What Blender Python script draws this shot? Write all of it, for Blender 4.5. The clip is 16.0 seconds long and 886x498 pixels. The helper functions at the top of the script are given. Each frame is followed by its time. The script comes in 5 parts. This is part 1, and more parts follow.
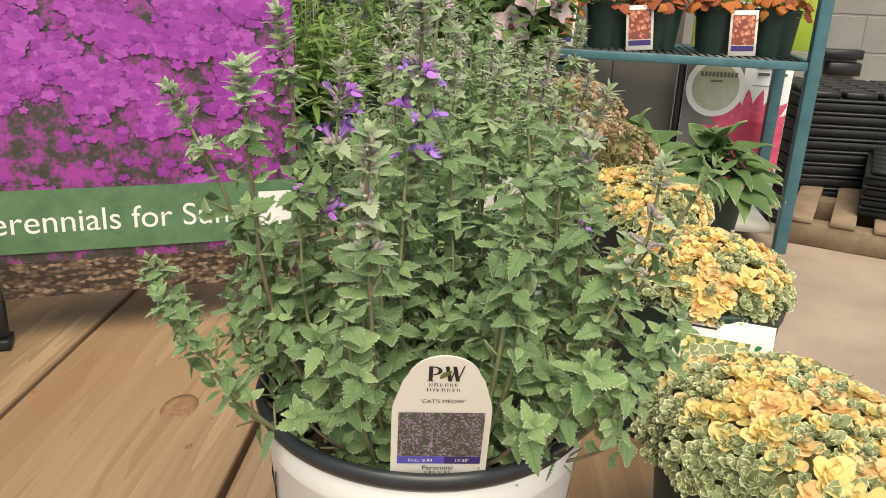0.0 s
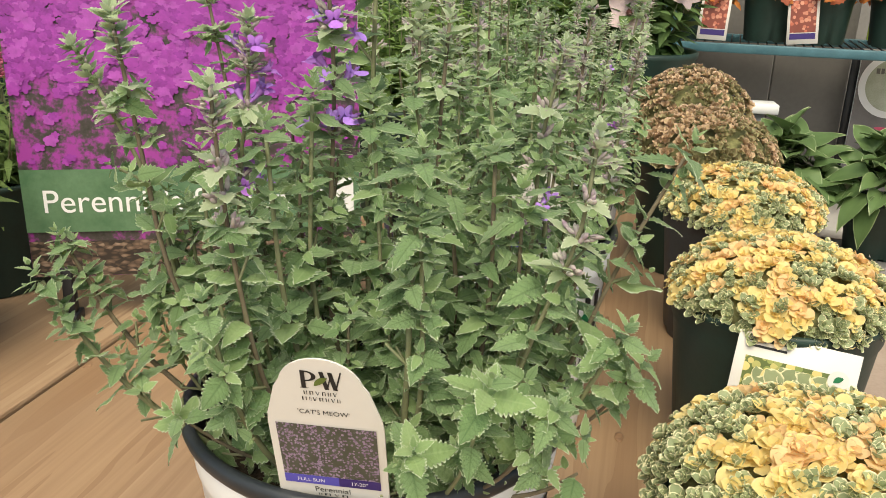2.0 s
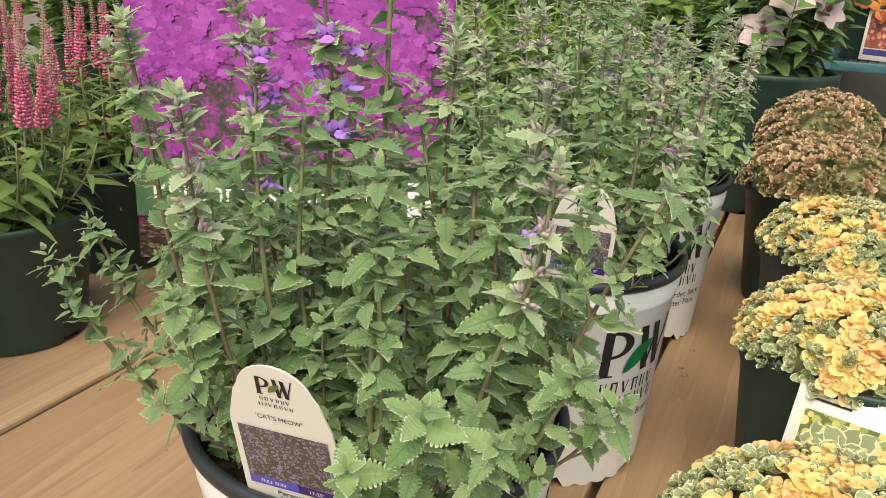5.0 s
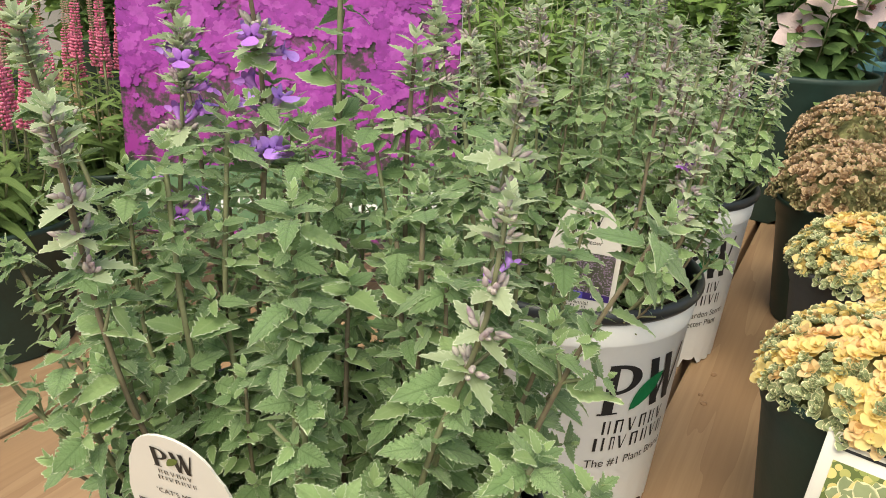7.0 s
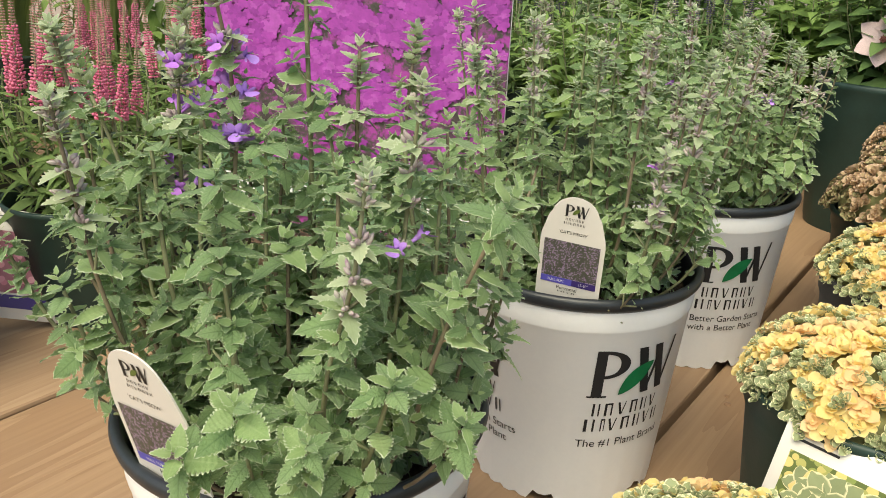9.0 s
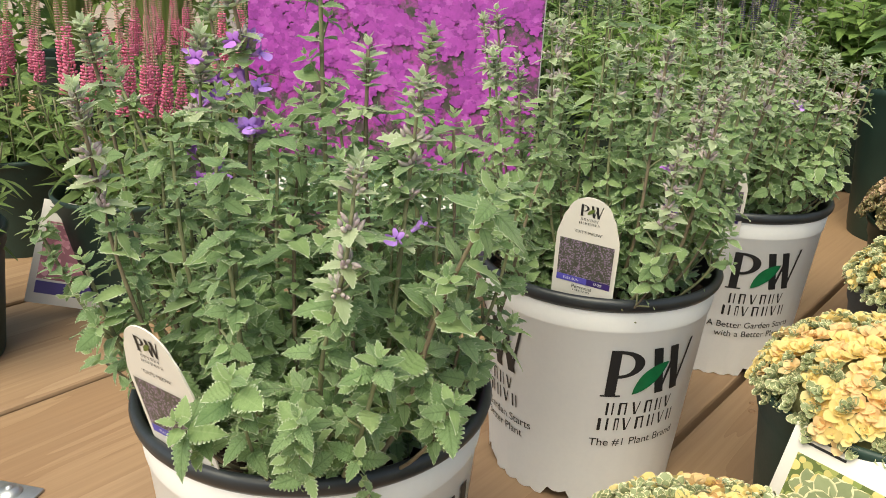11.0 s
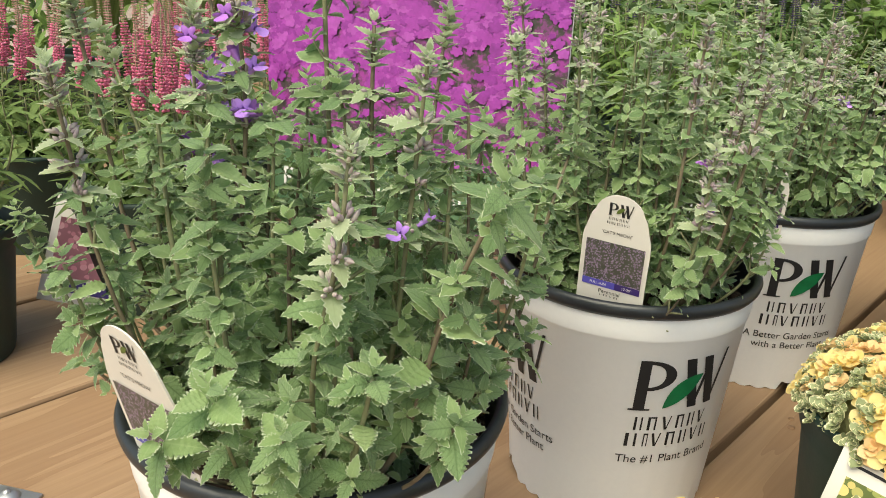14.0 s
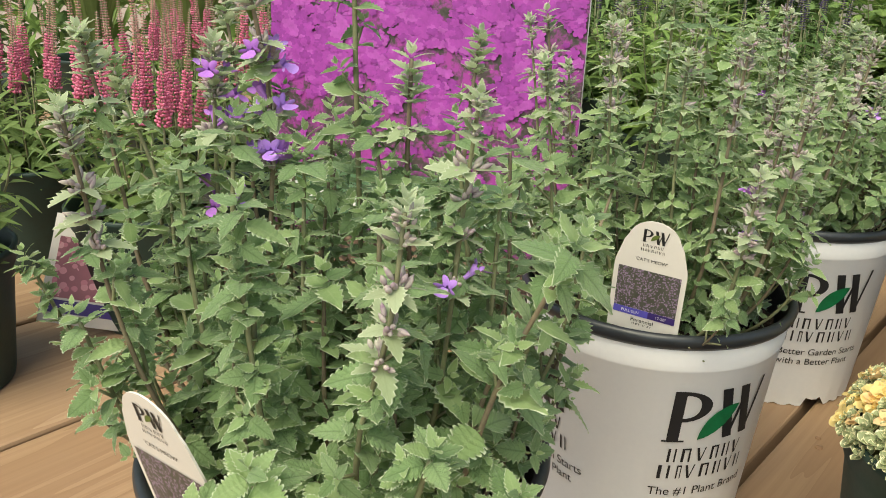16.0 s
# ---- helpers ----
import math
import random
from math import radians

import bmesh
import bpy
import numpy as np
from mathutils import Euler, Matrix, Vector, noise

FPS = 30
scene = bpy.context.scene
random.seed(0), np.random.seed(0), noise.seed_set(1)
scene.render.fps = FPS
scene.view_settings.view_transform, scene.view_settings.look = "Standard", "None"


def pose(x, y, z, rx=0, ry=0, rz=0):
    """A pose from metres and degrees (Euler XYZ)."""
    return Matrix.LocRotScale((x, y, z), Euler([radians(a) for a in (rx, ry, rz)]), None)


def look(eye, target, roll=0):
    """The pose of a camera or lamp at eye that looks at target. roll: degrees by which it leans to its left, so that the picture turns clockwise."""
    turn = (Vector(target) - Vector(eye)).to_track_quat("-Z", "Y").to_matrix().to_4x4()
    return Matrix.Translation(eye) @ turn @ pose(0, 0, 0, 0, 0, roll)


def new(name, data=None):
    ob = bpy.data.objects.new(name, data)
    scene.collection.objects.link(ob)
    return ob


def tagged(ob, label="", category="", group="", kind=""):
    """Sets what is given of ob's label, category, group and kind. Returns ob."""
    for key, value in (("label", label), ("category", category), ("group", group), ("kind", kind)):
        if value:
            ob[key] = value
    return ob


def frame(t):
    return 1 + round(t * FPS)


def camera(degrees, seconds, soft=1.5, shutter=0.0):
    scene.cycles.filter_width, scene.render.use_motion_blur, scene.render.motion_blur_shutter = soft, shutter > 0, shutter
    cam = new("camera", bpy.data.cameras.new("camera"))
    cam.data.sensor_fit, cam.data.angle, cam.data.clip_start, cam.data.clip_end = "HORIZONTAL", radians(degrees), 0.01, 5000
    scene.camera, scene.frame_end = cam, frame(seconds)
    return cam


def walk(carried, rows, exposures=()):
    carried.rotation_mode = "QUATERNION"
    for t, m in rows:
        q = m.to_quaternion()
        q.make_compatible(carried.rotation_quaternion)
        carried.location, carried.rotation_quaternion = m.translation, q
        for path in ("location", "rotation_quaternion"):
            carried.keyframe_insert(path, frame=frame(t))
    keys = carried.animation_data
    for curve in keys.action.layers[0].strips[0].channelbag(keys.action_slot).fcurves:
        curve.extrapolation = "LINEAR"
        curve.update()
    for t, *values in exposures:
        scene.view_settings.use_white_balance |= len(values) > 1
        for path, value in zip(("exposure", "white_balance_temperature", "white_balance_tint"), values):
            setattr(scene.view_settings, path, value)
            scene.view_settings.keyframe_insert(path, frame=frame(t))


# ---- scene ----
cam = camera(57.7, 16.0, soft=0.9)
METRES, EYE, TILT, LEAN, TURN = 0.54, 0.417, -19.5, -2.5, 0.0
ROWS = [
    (0.0, 0.0, 0.0, 0.0, -0.0, 0.0, 0.0),
    (0.5, 0.0129, 0.0498, -0.0023, 1.12, 0.0, -0.44),
    (1.0, 0.0388, 0.0885, -0.0013, 2.51, 0.04, -0.9),
    (1.5, 0.1046, 0.125, -0.0061, 5.23, 0.03, -1.49),
    (2.0, 0.1866, 0.1363, -0.0072, 11.29, -0.17, -2.65),
    (2.5, 0.2361, 0.1242, -0.0067, 16.23, -0.48, -4.5),
    (3.0, 0.2736, 0.1174, -0.0062, 18.36, -0.56, -5.73),
    (3.5, 0.3028, 0.118, -0.005, 19.29, -0.59, -6.42),
    (6.0, 0.2895, 0.251, 0.0399, 22.51, -0.93, -7.77),
    (6.5, 0.28, 0.285, 0.0455, 23.01, -1.1, -7.99),
    (7.0, 0.3099, 0.2893, 0.0508, 23.65, -1.21, -8.28),
    (7.5, 0.3738, 0.2877, 0.0483, 25.9, -1.42, -8.67),
    (8.0, 0.4224, 0.2727, 0.0536, 28.54, -1.79, -9.33),
    (8.5, 0.46, 0.2637, 0.0544, 30.58, -2.07, -10.1),
    (11.0, 0.5397, 0.2644, 0.0503, 35.78, -2.56, -11.94),
    (11.5, 0.546, 0.2649, 0.0448, 36.38, -2.61, -12.09),
    (12.0, 0.5499, 0.2698, 0.0439, 36.84, -2.64, -12.25),
    (12.5, 0.5512, 0.2765, 0.0403, 37.27, -2.66, -12.41),
    (13.0, 0.5526, 0.2831, 0.0383, 37.65, -2.7, -12.49),
    (13.5, 0.543, 0.3013, 0.0379, 37.91, -2.7, -12.56),
    (14.0, 0.514, 0.3282, 0.0447, 37.98, -2.69, -12.6),
    (14.5, 0.4903, 0.3372, 0.051, 37.96, -2.73, -12.54),
    (15.0, 0.4786, 0.3398, 0.0589, 37.85, -2.77, -12.3),
    (15.5, 0.4628, 0.3369, 0.0647, 37.67, -2.81, -12.09),
    (16.0, 0.4496, 0.3372, 0.0736, 37.43, -2.9, -11.94),
]
EXPOSURES = [(0.0, 0.05, 7300, 3), (5.0, 0.12, 7300, 2), (16.0, 0.18, 7300, 0)]
walk(cam, [(t, pose(0, 0, EYE, TILT, LEAN, TURN) @ pose(METRES * x, METRES * y, METRES * z, 90 + pitch, roll, yaw)) for t, x, y, z, yaw, pitch, roll in ROWS], EXPOSURES)
SKY, SUN = 0.18, 3.5

# ---- light ----
world = bpy.data.worlds.new("sky")
scene.world = world
world.use_nodes = True
wn = world.node_tree.nodes
sky = wn.new("ShaderNodeTexSky")
sky.sky_type, sky.sun_disc, sky.sun_elevation, sky.sun_rotation = "NISHITA", False, radians(57), radians(176)
sky.dust_density, sky.ozone_density = 3.0, 1.0
wn["Background"].inputs["Strength"].default_value = SKY
world.node_tree.links.new(sky.outputs[0], wn["Background"].inputs["Color"])
sun = new("sun", bpy.data.lights.new("sun", "SUN"))
sun.data.energy, sun.data.angle, sun.data.color = SUN, radians(50), (1.0, 0.94, 0.83)
sun.matrix_world = look((0.3, -1.2, 2.8), (0.1, 0.6, 0))


# ---- materials ----
def nodes_of(name):
    m = bpy.data.materials.new(name)
    m.use_nodes = True
    return m, m.node_tree.nodes, m.node_tree.links, m.node_tree.nodes["Principled BSDF"]


def rgb(c, k=1.0):
    return (min(1, c[0] * k), min(1, c[1] * k), min(1, c[2] * k), 1)


def mix(ns, ln, fac, a, b):
    """A colour mix; fac, a, b: sockets or values."""
    n = ns.new("ShaderNodeMix")
    n.data_type = "RGBA"
    for sock, v in ((n.inputs[0], fac), (n.inputs[6], a), (n.inputs[7], b)):
        if isinstance(v, bpy.types.NodeSocket):
            ln.new(v, sock)
        else:
            sock.default_value = v
    return n.outputs[2]


def math_node(ns, ln, op, a, b=0.0, clamp=False):
    n = ns.new("ShaderNodeMath")
    n.operation, n.use_clamp = op, clamp
    for sock, v in ((n.inputs[0], a), (n.inputs[1], b)):
        if isinstance(v, bpy.types.NodeSocket):
            ln.new(v, sock)
        else:
            sock.default_value = v
    return n.outputs[0]


def ramp(ns, ln, fac, stops):
    n = ns.new("ShaderNodeValToRGB")
    while len(n.color_ramp.elements) < len(stops):
        n.color_ramp.elements.new(0.5)
    for e, (p, c) in zip(n.color_ramp.elements, stops):
        e.position, e.color = p, c
    ln.new(fac, n.inputs[0])
    return n.outputs[0]


def noise_tex(ns, ln, co, scale, detail=3.0, rough=0.55):
    n = ns.new("ShaderNodeTexNoise")
    n.inputs["Scale"].default_value, n.inputs["Detail"].default_value, n.inputs["Roughness"].default_value = scale, detail, rough
    ln.new(co, n.inputs["Vector"])
    return n.outputs[0]


def bump(ns, ln, bsdf, height, strength, dist=0.001):
    n = ns.new("ShaderNodeBump")
    n.inputs["Strength"].default_value, n.inputs["Distance"].default_value = strength, dist
    ln.new(height, n.inputs["Height"])
    ln.new(n.outputs[0], bsdf.inputs["Normal"])


def leaf_random(ns, ln):
    """One random number a leaf, for single leaves and for joined ones."""
    a, b = ns.new("ShaderNodeNewGeometry").outputs["Random Per Island"], ns.new("ShaderNodeObjectInfo").outputs["Random"]
    return math_node(ns, ln, "FRACT", math_node(ns, ln, "ADD", a, b))


def plain(name, col, rough=0.6, var=0.12, scale=12.0, relief=0.15, fine=220.0, metal=0.0, col2=None, dist=0.0006):
    m, ns, ln, b = nodes_of(name)
    co = ns.new("ShaderNodeTexCoord").outputs["Object"]
    n1, n2 = noise_tex(ns, ln, co, scale, 4), noise_tex(ns, ln, co, fine, 2)
    f = math_node(ns, ln, "MULTIPLY_ADD", n1, 0.75)
    f.node.inputs[2].default_value = 0.0
    f = math_node(ns, ln, "ADD", f, math_node(ns, ln, "MULTIPLY", n2, 0.25))
    f = math_node(ns, ln, "MULTIPLY_ADD", f, 2.2)
    f.node.inputs[2].default_value, f.node.use_clamp = -0.6, True
    ln.new(mix(ns, ln, f, rgb(col, 1 - var), rgb(col2, 1) if col2 else rgb(col, 1 + var)), b.inputs["Base Color"])
    r = math_node(ns, ln, "MULTIPLY_ADD", n1, 0.25)
    r.node.inputs[2].default_value = rough - 0.12
    ln.new(r, b.inputs["Roughness"])
    b.inputs["Metallic"].default_value = metal
    bump(ns, ln, b, n2, relief, dist)
    return m


def leaf_material(name, dark, light, vein, veins=7.0, back=0.25, rough=0.6, edge=None, edge_at=0.75, relief=0.38, random_hue=0.5, slant=0.9, sheen=0.0, groove=0.20):
    """A leaf with u along and v across (0.5: midrib): slanting side veins, a paler midrib, and a margin of another colour where given."""
    m, ns, ln, b = nodes_of(name)
    uv = ns.new("ShaderNodeSeparateXYZ")
    ln.new(ns.new("ShaderNodeTexCoord").outputs["UV"], uv.inputs[0])
    u, v = uv.outputs[0], uv.outputs[1]
    across = math_node(ns, ln, "ABSOLUTE", math_node(ns, ln, "MULTIPLY_ADD", v, 2.0))
    across.node.inputs[0].links[0].from_node.inputs[2].default_value = -1.0
    wave = math_node(ns, ln, "SUBTRACT", u, math_node(ns, ln, "MULTIPLY", across, slant * 0.33))
    wave = math_node(ns, ln, "ABSOLUTE", math_node(ns, ln, "SINE", math_node(ns, ln, "MULTIPLY", wave, veins * math.pi)))
    rib = math_node(ns, ln, "MULTIPLY", math_node(ns, ln, "SUBTRACT", 0.12, across, True), 8.0, True)
    line = math_node(ns, ln, "MAXIMUM", rib, math_node(ns, ln, "MULTIPLY", math_node(ns, ln, "SUBTRACT", 0.35, wave, True), 1.6, True))
    rnd = leaf_random(ns, ln)
    own = ns.new("ShaderNodeVectorMath")
    own.operation = "ADD"
    ln.new(ns.new("ShaderNodeTexCoord").outputs["UV"], own.inputs[0])
    spread = ns.new("ShaderNodeCombineXYZ")
    for k in range(3):
        ln.new(math_node(ns, ln, "MULTIPLY", rnd, 37.0 + 11 * k), spread.inputs[k])
    ln.new(spread.outputs[0], own.inputs[1])
    co = own.outputs[0]
    blotch = noise_tex(ns, ln, co, 3.5, 3)
    f = math_node(ns, ln, "ADD", math_node(ns, ln, "MULTIPLY", rnd, random_hue), math_node(ns, ln, "MULTIPLY", blotch, 1 - random_hue))
    col = mix(ns, ln, f, rgb(dark), rgb(light))
    col = mix(ns, ln, math_node(ns, ln, "MULTIPLY", line, groove), col, rgb(vein))
    if edge:
        wob = math_node(ns, ln, "ADD", across, math_node(ns, ln, "MULTIPLY", math_node(ns, ln, "SUBTRACT", blotch, 0.5), 0.2))
        tip = math_node(ns, ln, "MULTIPLY", math_node(ns, ln, "SUBTRACT", u, 0.8, True), 3.0)
        k = math_node(ns, ln, "MULTIPLY", math_node(ns, ln, "SUBTRACT", math_node(ns, ln, "ADD", wob, tip), edge_at, True), 6.0, True)
        col = mix(ns, ln, k, col, rgb(edge))
    ln.new(col, b.inputs["Base Color"])
    b.inputs["Roughness"].default_value = rough
    b.inputs["Specular IOR Level"].default_value = 0.3
    b.inputs["Sheen Weight"].default_value, b.inputs["Sheen Roughness"].default_value = sheen, 0.4
    crinkle = noise_tex(ns, ln, co, 24.0, 3)
    net = ns.new("ShaderNodeTexVoronoi")
    net.feature = "DISTANCE_TO_EDGE"
    net.inputs["Scale"].default_value = 15.0
    ln.new(co, net.inputs["Vector"])
    cell = math_node(ns, ln, "MULTIPLY", net.outputs[0], 3.5, True)
    h = math_node(ns, ln, "ADD", math_node(ns, ln, "ADD", wave, math_node(ns, ln, "MULTIPLY", crinkle, 0.8)), math_node(ns, ln, "MULTIPLY", cell, 0.9))
    bump(ns, ln, b, h, relief, 0.00035)
    t = ns.new("ShaderNodeBsdfTranslucent")
    ln.new(col, t.inputs[0])
    s = ns.new("ShaderNodeMixShader")
    s.inputs[0].default_value = back
    ln.new(b.outputs[0], s.inputs[1])
    ln.new(t.outputs[0], s.inputs[2])
    ln.new(s.outputs[0], ns["Material Output"].inputs[0])
    return m


def wood_material():
    m, ns, ln, b = nodes_of("weathered_pine")
    co = ns.new("ShaderNodeTexCoord").outputs["Object"]
    r = ns.new("ShaderNodeObjectInfo").outputs["Random"]
    off = ns.new("ShaderNodeCombineXYZ")
    ln.new(math_node(ns, ln, "MULTIPLY", r, 7.0), off.inputs[0])
    ln.new(math_node(ns, ln, "MULTIPLY", r, 31.0), off.inputs[1])
    add = ns.new("ShaderNodeVectorMath")
    add.operation = "ADD"
    ln.new(co, add.inputs[0])
    ln.new(off.outputs[0], add.inputs[1])
    mp = ns.new("ShaderNodeMapping")
    mp.inputs["Scale"].default_value = (14.0, 0.9, 14.0)
    ln.new(add.outputs[0], mp.inputs[0])
    broad = noise_tex(ns, ln, mp.outputs[0], 1.0, 3, 0.5)
    mp2 = ns.new("ShaderNodeMapping")
    mp2.inputs["Scale"].default_value = (150.0, 4.0, 150.0)
    ln.new(add.outputs[0], mp2.inputs[0])
    fibre = noise_tex(ns, ln, mp2.outputs[0], 1.0, 3, 0.6)
    stain = noise_tex(ns, ln, add.outputs[0], 5.0, 4, 0.6)
    rings = math_node(ns, ln, "FRACT", math_node(ns, ln, "MULTIPLY", broad, 9.0))
    col = ramp(ns, ln, broad, [(0.3, rgb(WOOD_A)), (0.5, rgb(WOOD_B)), (0.72, rgb(WOOD_C))])
    col = mix(ns, ln, math_node(ns, ln, "MULTIPLY", rings, 0.46), col, rgb(WOOD_D))
    col = mix(ns, ln, math_node(ns, ln, "MULTIPLY", math_node(ns, ln, "POWER", fibre, 1.5), 0.85), col, rgb(WOOD_D, 0.9))
    dirt = math_node(ns, ln, "MULTIPLY", math_node(ns, ln, "SUBTRACT", stain, 0.52, True), 2.2, True)
    col = mix(ns, ln, dirt, col, rgb(WOOD_E))
    ln.new(col, b.inputs["Base Color"])
    b.inputs["Roughness"].default_value = 0.62
    b.inputs["Specular IOR Level"].default_value = 0.3
    bump(ns, ln, b, math_node(ns, ln, "ADD", fibre, math_node(ns, ln, "MULTIPLY", rings, 0.4)), 0.35, 0.0008)
    return m


WOOD_A, WOOD_B, WOOD_C, WOOD_D, WOOD_E = (0.30, 0.186, 0.104), (0.375, 0.250, 0.149), (0.445, 0.312, 0.197), (0.21, 0.119, 0.066), (0.262, 0.174, 0.110)
WOOD = wood_material()
LEAF = leaf_material("catmint_leaf", (0.150, 0.265, 0.100), (0.310, 0.440, 0.215), (0.080, 0.150, 0.055), veins=7, edge=(0.60, 0.68, 0.47), edge_at=0.85, back=0.36, sheen=0.25, relief=0.65, groove=0.55)
LEAF_YOUNG = leaf_material("young_catmint_leaf", (0.24, 0.37, 0.140), (0.36, 0.48, 0.235), (0.42, 0.54, 0.29), veins=6, edge=(0.66, 0.73, 0.55), edge_at=0.80, back=0.42, sheen=0.2, relief=0.3, groove=0.35)
LEAF_TIP = leaf_material("pale_downy_leaf", (0.36, 0.46, 0.25), (0.54, 0.61, 0.42), (0.30, 0.38, 0.22), veins=5, edge=(0.68, 0.73, 0.58), edge_at=0.80, back=0.45, sheen=0.3, relief=0.15, groove=0.3)
STEM = plain("catmint_stem", (0.19, 0.175, 0.105), 0.7, 0.3, 60, 0.3, 400, col2=(0.26, 0.29, 0.15))
STEM_PURPLE = plain("purplish_stem", (0.16, 0.115, 0.09), 0.7, 0.3, 60, 0.3, 400, col2=(0.23, 0.20, 0.125))
CALYX = plain("grey_purple_calyx", (0.40, 0.24, 0.36), 0.85, 0.25, 300, 0.4, 900, col2=(0.50, 0.50, 0.40))
PETAL = plain("violet_petal", (0.42, 0.20, 0.72), 0.6, 0.2, 200, 0.2, 600, col2=(0.50, 0.28, 0.80))
PETAL_PINK = plain("purple_petal", (0.36, 0.13, 0.56), 0.6, 0.2, 200, 0.2, 600, col2=(0.48, 0.20, 0.68))
POT_WHITE = plain("white_pot_plastic", (0.77, 0.77, 0.785), 0.42, 0.03, 8, 0.06, 260, col2=(0.82, 0.815, 0.81))
POT_BLACK = plain("dark_rim_plastic", (0.022, 0.026, 0.032), 0.38, 0.3, 30, 0.12, 300)
POT_GREEN = plain("dark_green_pot_plastic", (0.014, 0.035, 0.028), 0.5, 0.3, 30, 0.15, 260)
POT_GREY = plain("charcoal_pot_plastic", (0.035, 0.037, 0.04), 0.5, 0.25, 25, 0.15, 260)
SOIL = plain("bark_soil", (0.022, 0.015, 0.010), 0.95, 0.5, 90, 1.0, 260, col2=(0.07, 0.045, 0.03), dist=0.004)
INK = plain("black_ink", (0.012, 0.012, 0.014), 0.5, 0.1, 50, 0.0, 300)
INK_SOFT = plain("grey_black_ink", (0.075, 0.075, 0.08), 0.5, 0.1, 50, 0.0, 300)
INK_GREEN = plain("green_ink", (0.004, 0.13, 0.045), 0.45, 0.25, 120, 0.0, 300)
TAG_WHITE = plain("tag_plastic", (0.66, 0.63, 0.595), 0.4, 0.03, 30, 0.03, 200)
TAG_BLUE = plain("violet_blue_ink", (0.085, 0.075, 0.42), 0.4, 0.1, 60, 0.0, 300)
TAG_NAVY = plain("dark_violet_ink", (0.035, 0.018, 0.14), 0.4, 0.1, 60, 0.0, 300)
WHITE_INK = plain("white_ink", (0.75, 0.75, 0.76), 0.5, 0.03, 50, 0.0, 300)


# ---- builders ----
def join_mesh(name, mats):
    """A growing mesh: lists of verts, faces, uvs a corner, materials."""
    return {"v": [], "f": [], "uv": [], "m": [], "n": 0, "name": name, "mats": mats}


def add_to(j, verts, faces, uvs=None, m=0):
    verts = np.asarray(verts, float)
    j["v"].append(verts)
    n = j["n"]
    for f in faces:
        j["f"].append([i + n for i in f])
        j["m"].append(m)
        j["uv"].extend([(0.5, 0.5)] * len(f) if uvs is None else [uvs[i] for i in f])
    j["n"] += len(verts)


def finish(j, smooth=True):
    me = bpy.data.meshes.new(j["name"])
    me.from_pydata(np.concatenate(j["v"]).tolist(), [], j["f"])
    me.uv_layers.new(name="UVMap").data.foreach_set("uv", np.array(j["uv"], float).ravel())
    for m in j["mats"]:
        me.materials.append(m)
    me.polygons.foreach_set("material_index", j["m"])
    me.polygons.foreach_set("use_smooth", [smooth] * len(j["f"]))
    me.update()
    return me


def child(name, mesh, parent, m=None, label="", kind=""):
    ob = new(name, mesh)
    ob.parent = parent
    if m is not None:
        ob.matrix_basis = m
    return tagged(ob, label, kind=kind)


def part(name, bm, material, parent, label="", smooth=True):
    me = bpy.data.meshes.new(name)
    for f in bm.faces:
        f.smooth = smooth
    bm.to_mesh(me)
    bm.free()
    me.materials.append(material)
    return child(name, me, parent, label=label)


def thing(name, m, label, category, group="", kind=""):
    ob = new(name)
    ob.empty_display_size = 0.05
    ob.matrix_basis = m
    return tagged(ob, label, category, group, kind)


def lathe(profile, n=48, closed=False):
    """A surface of revolution from (r, z) pairs."""
    bm = bmesh.new()
    rings = [[bm.verts.new((r * math.cos(2 * math.pi * i / n), r * math.sin(2 * math.pi * i / n), z)) for i in range(n)] for r, z in profile]
    for a, b in zip(rings, rings[1:]):
        for i in range(n):
            bm.faces.new((a[i], a[(i + 1) % n], b[(i + 1) % n], b[i]))
    if closed:
        bm.faces.new(rings[0][::-1])
        bm.faces.new(rings[-1])
    return bm


def box(x0, x1, y0, y1, z0, z1, bevel=0.0, seg=2):
    bm = bmesh.new()
    bmesh.ops.create_cube(bm, size=1.0, matrix=Matrix.Translation(((x0 + x1) / 2, (y0 + y1) / 2, (z0 + z1) / 2)) @ Matrix.Diagonal((x1 - x0, y1 - y0, z1 - z0, 1)))
    if bevel:
        bmesh.ops.bevel(bm, geom=bm.edges[:], offset=bevel, segments=seg, affect="EDGES", profile=0.5)
    return bm


def tube(points, radii, sides=5):
    """Verts and faces of a tapered tube along points."""
    pts = [Vector(p) for p in points]
    verts, faces = [], []
    for i, p in enumerate(pts):
        d = (pts[min(i + 1, len(pts) - 1)] - pts[max(i - 1, 0)]).normalized()
        q = d.to_track_quat("Z", "Y")
        for k in range(sides):
            a = 2 * math.pi * k / sides
            verts.append(p + q @ Vector((radii[i] * math.cos(a), radii[i] * math.sin(a), 0)))
    for i in range(len(pts) - 1):
        for k in range(sides):
            a, b = i * sides, (i + 1) * sides
            faces.append((a + k, a + (k + 1) % sides, b + (k + 1) % sides, b + k))
    faces.append(tuple(range(len(verts) - sides, len(verts))))
    return verts, faces


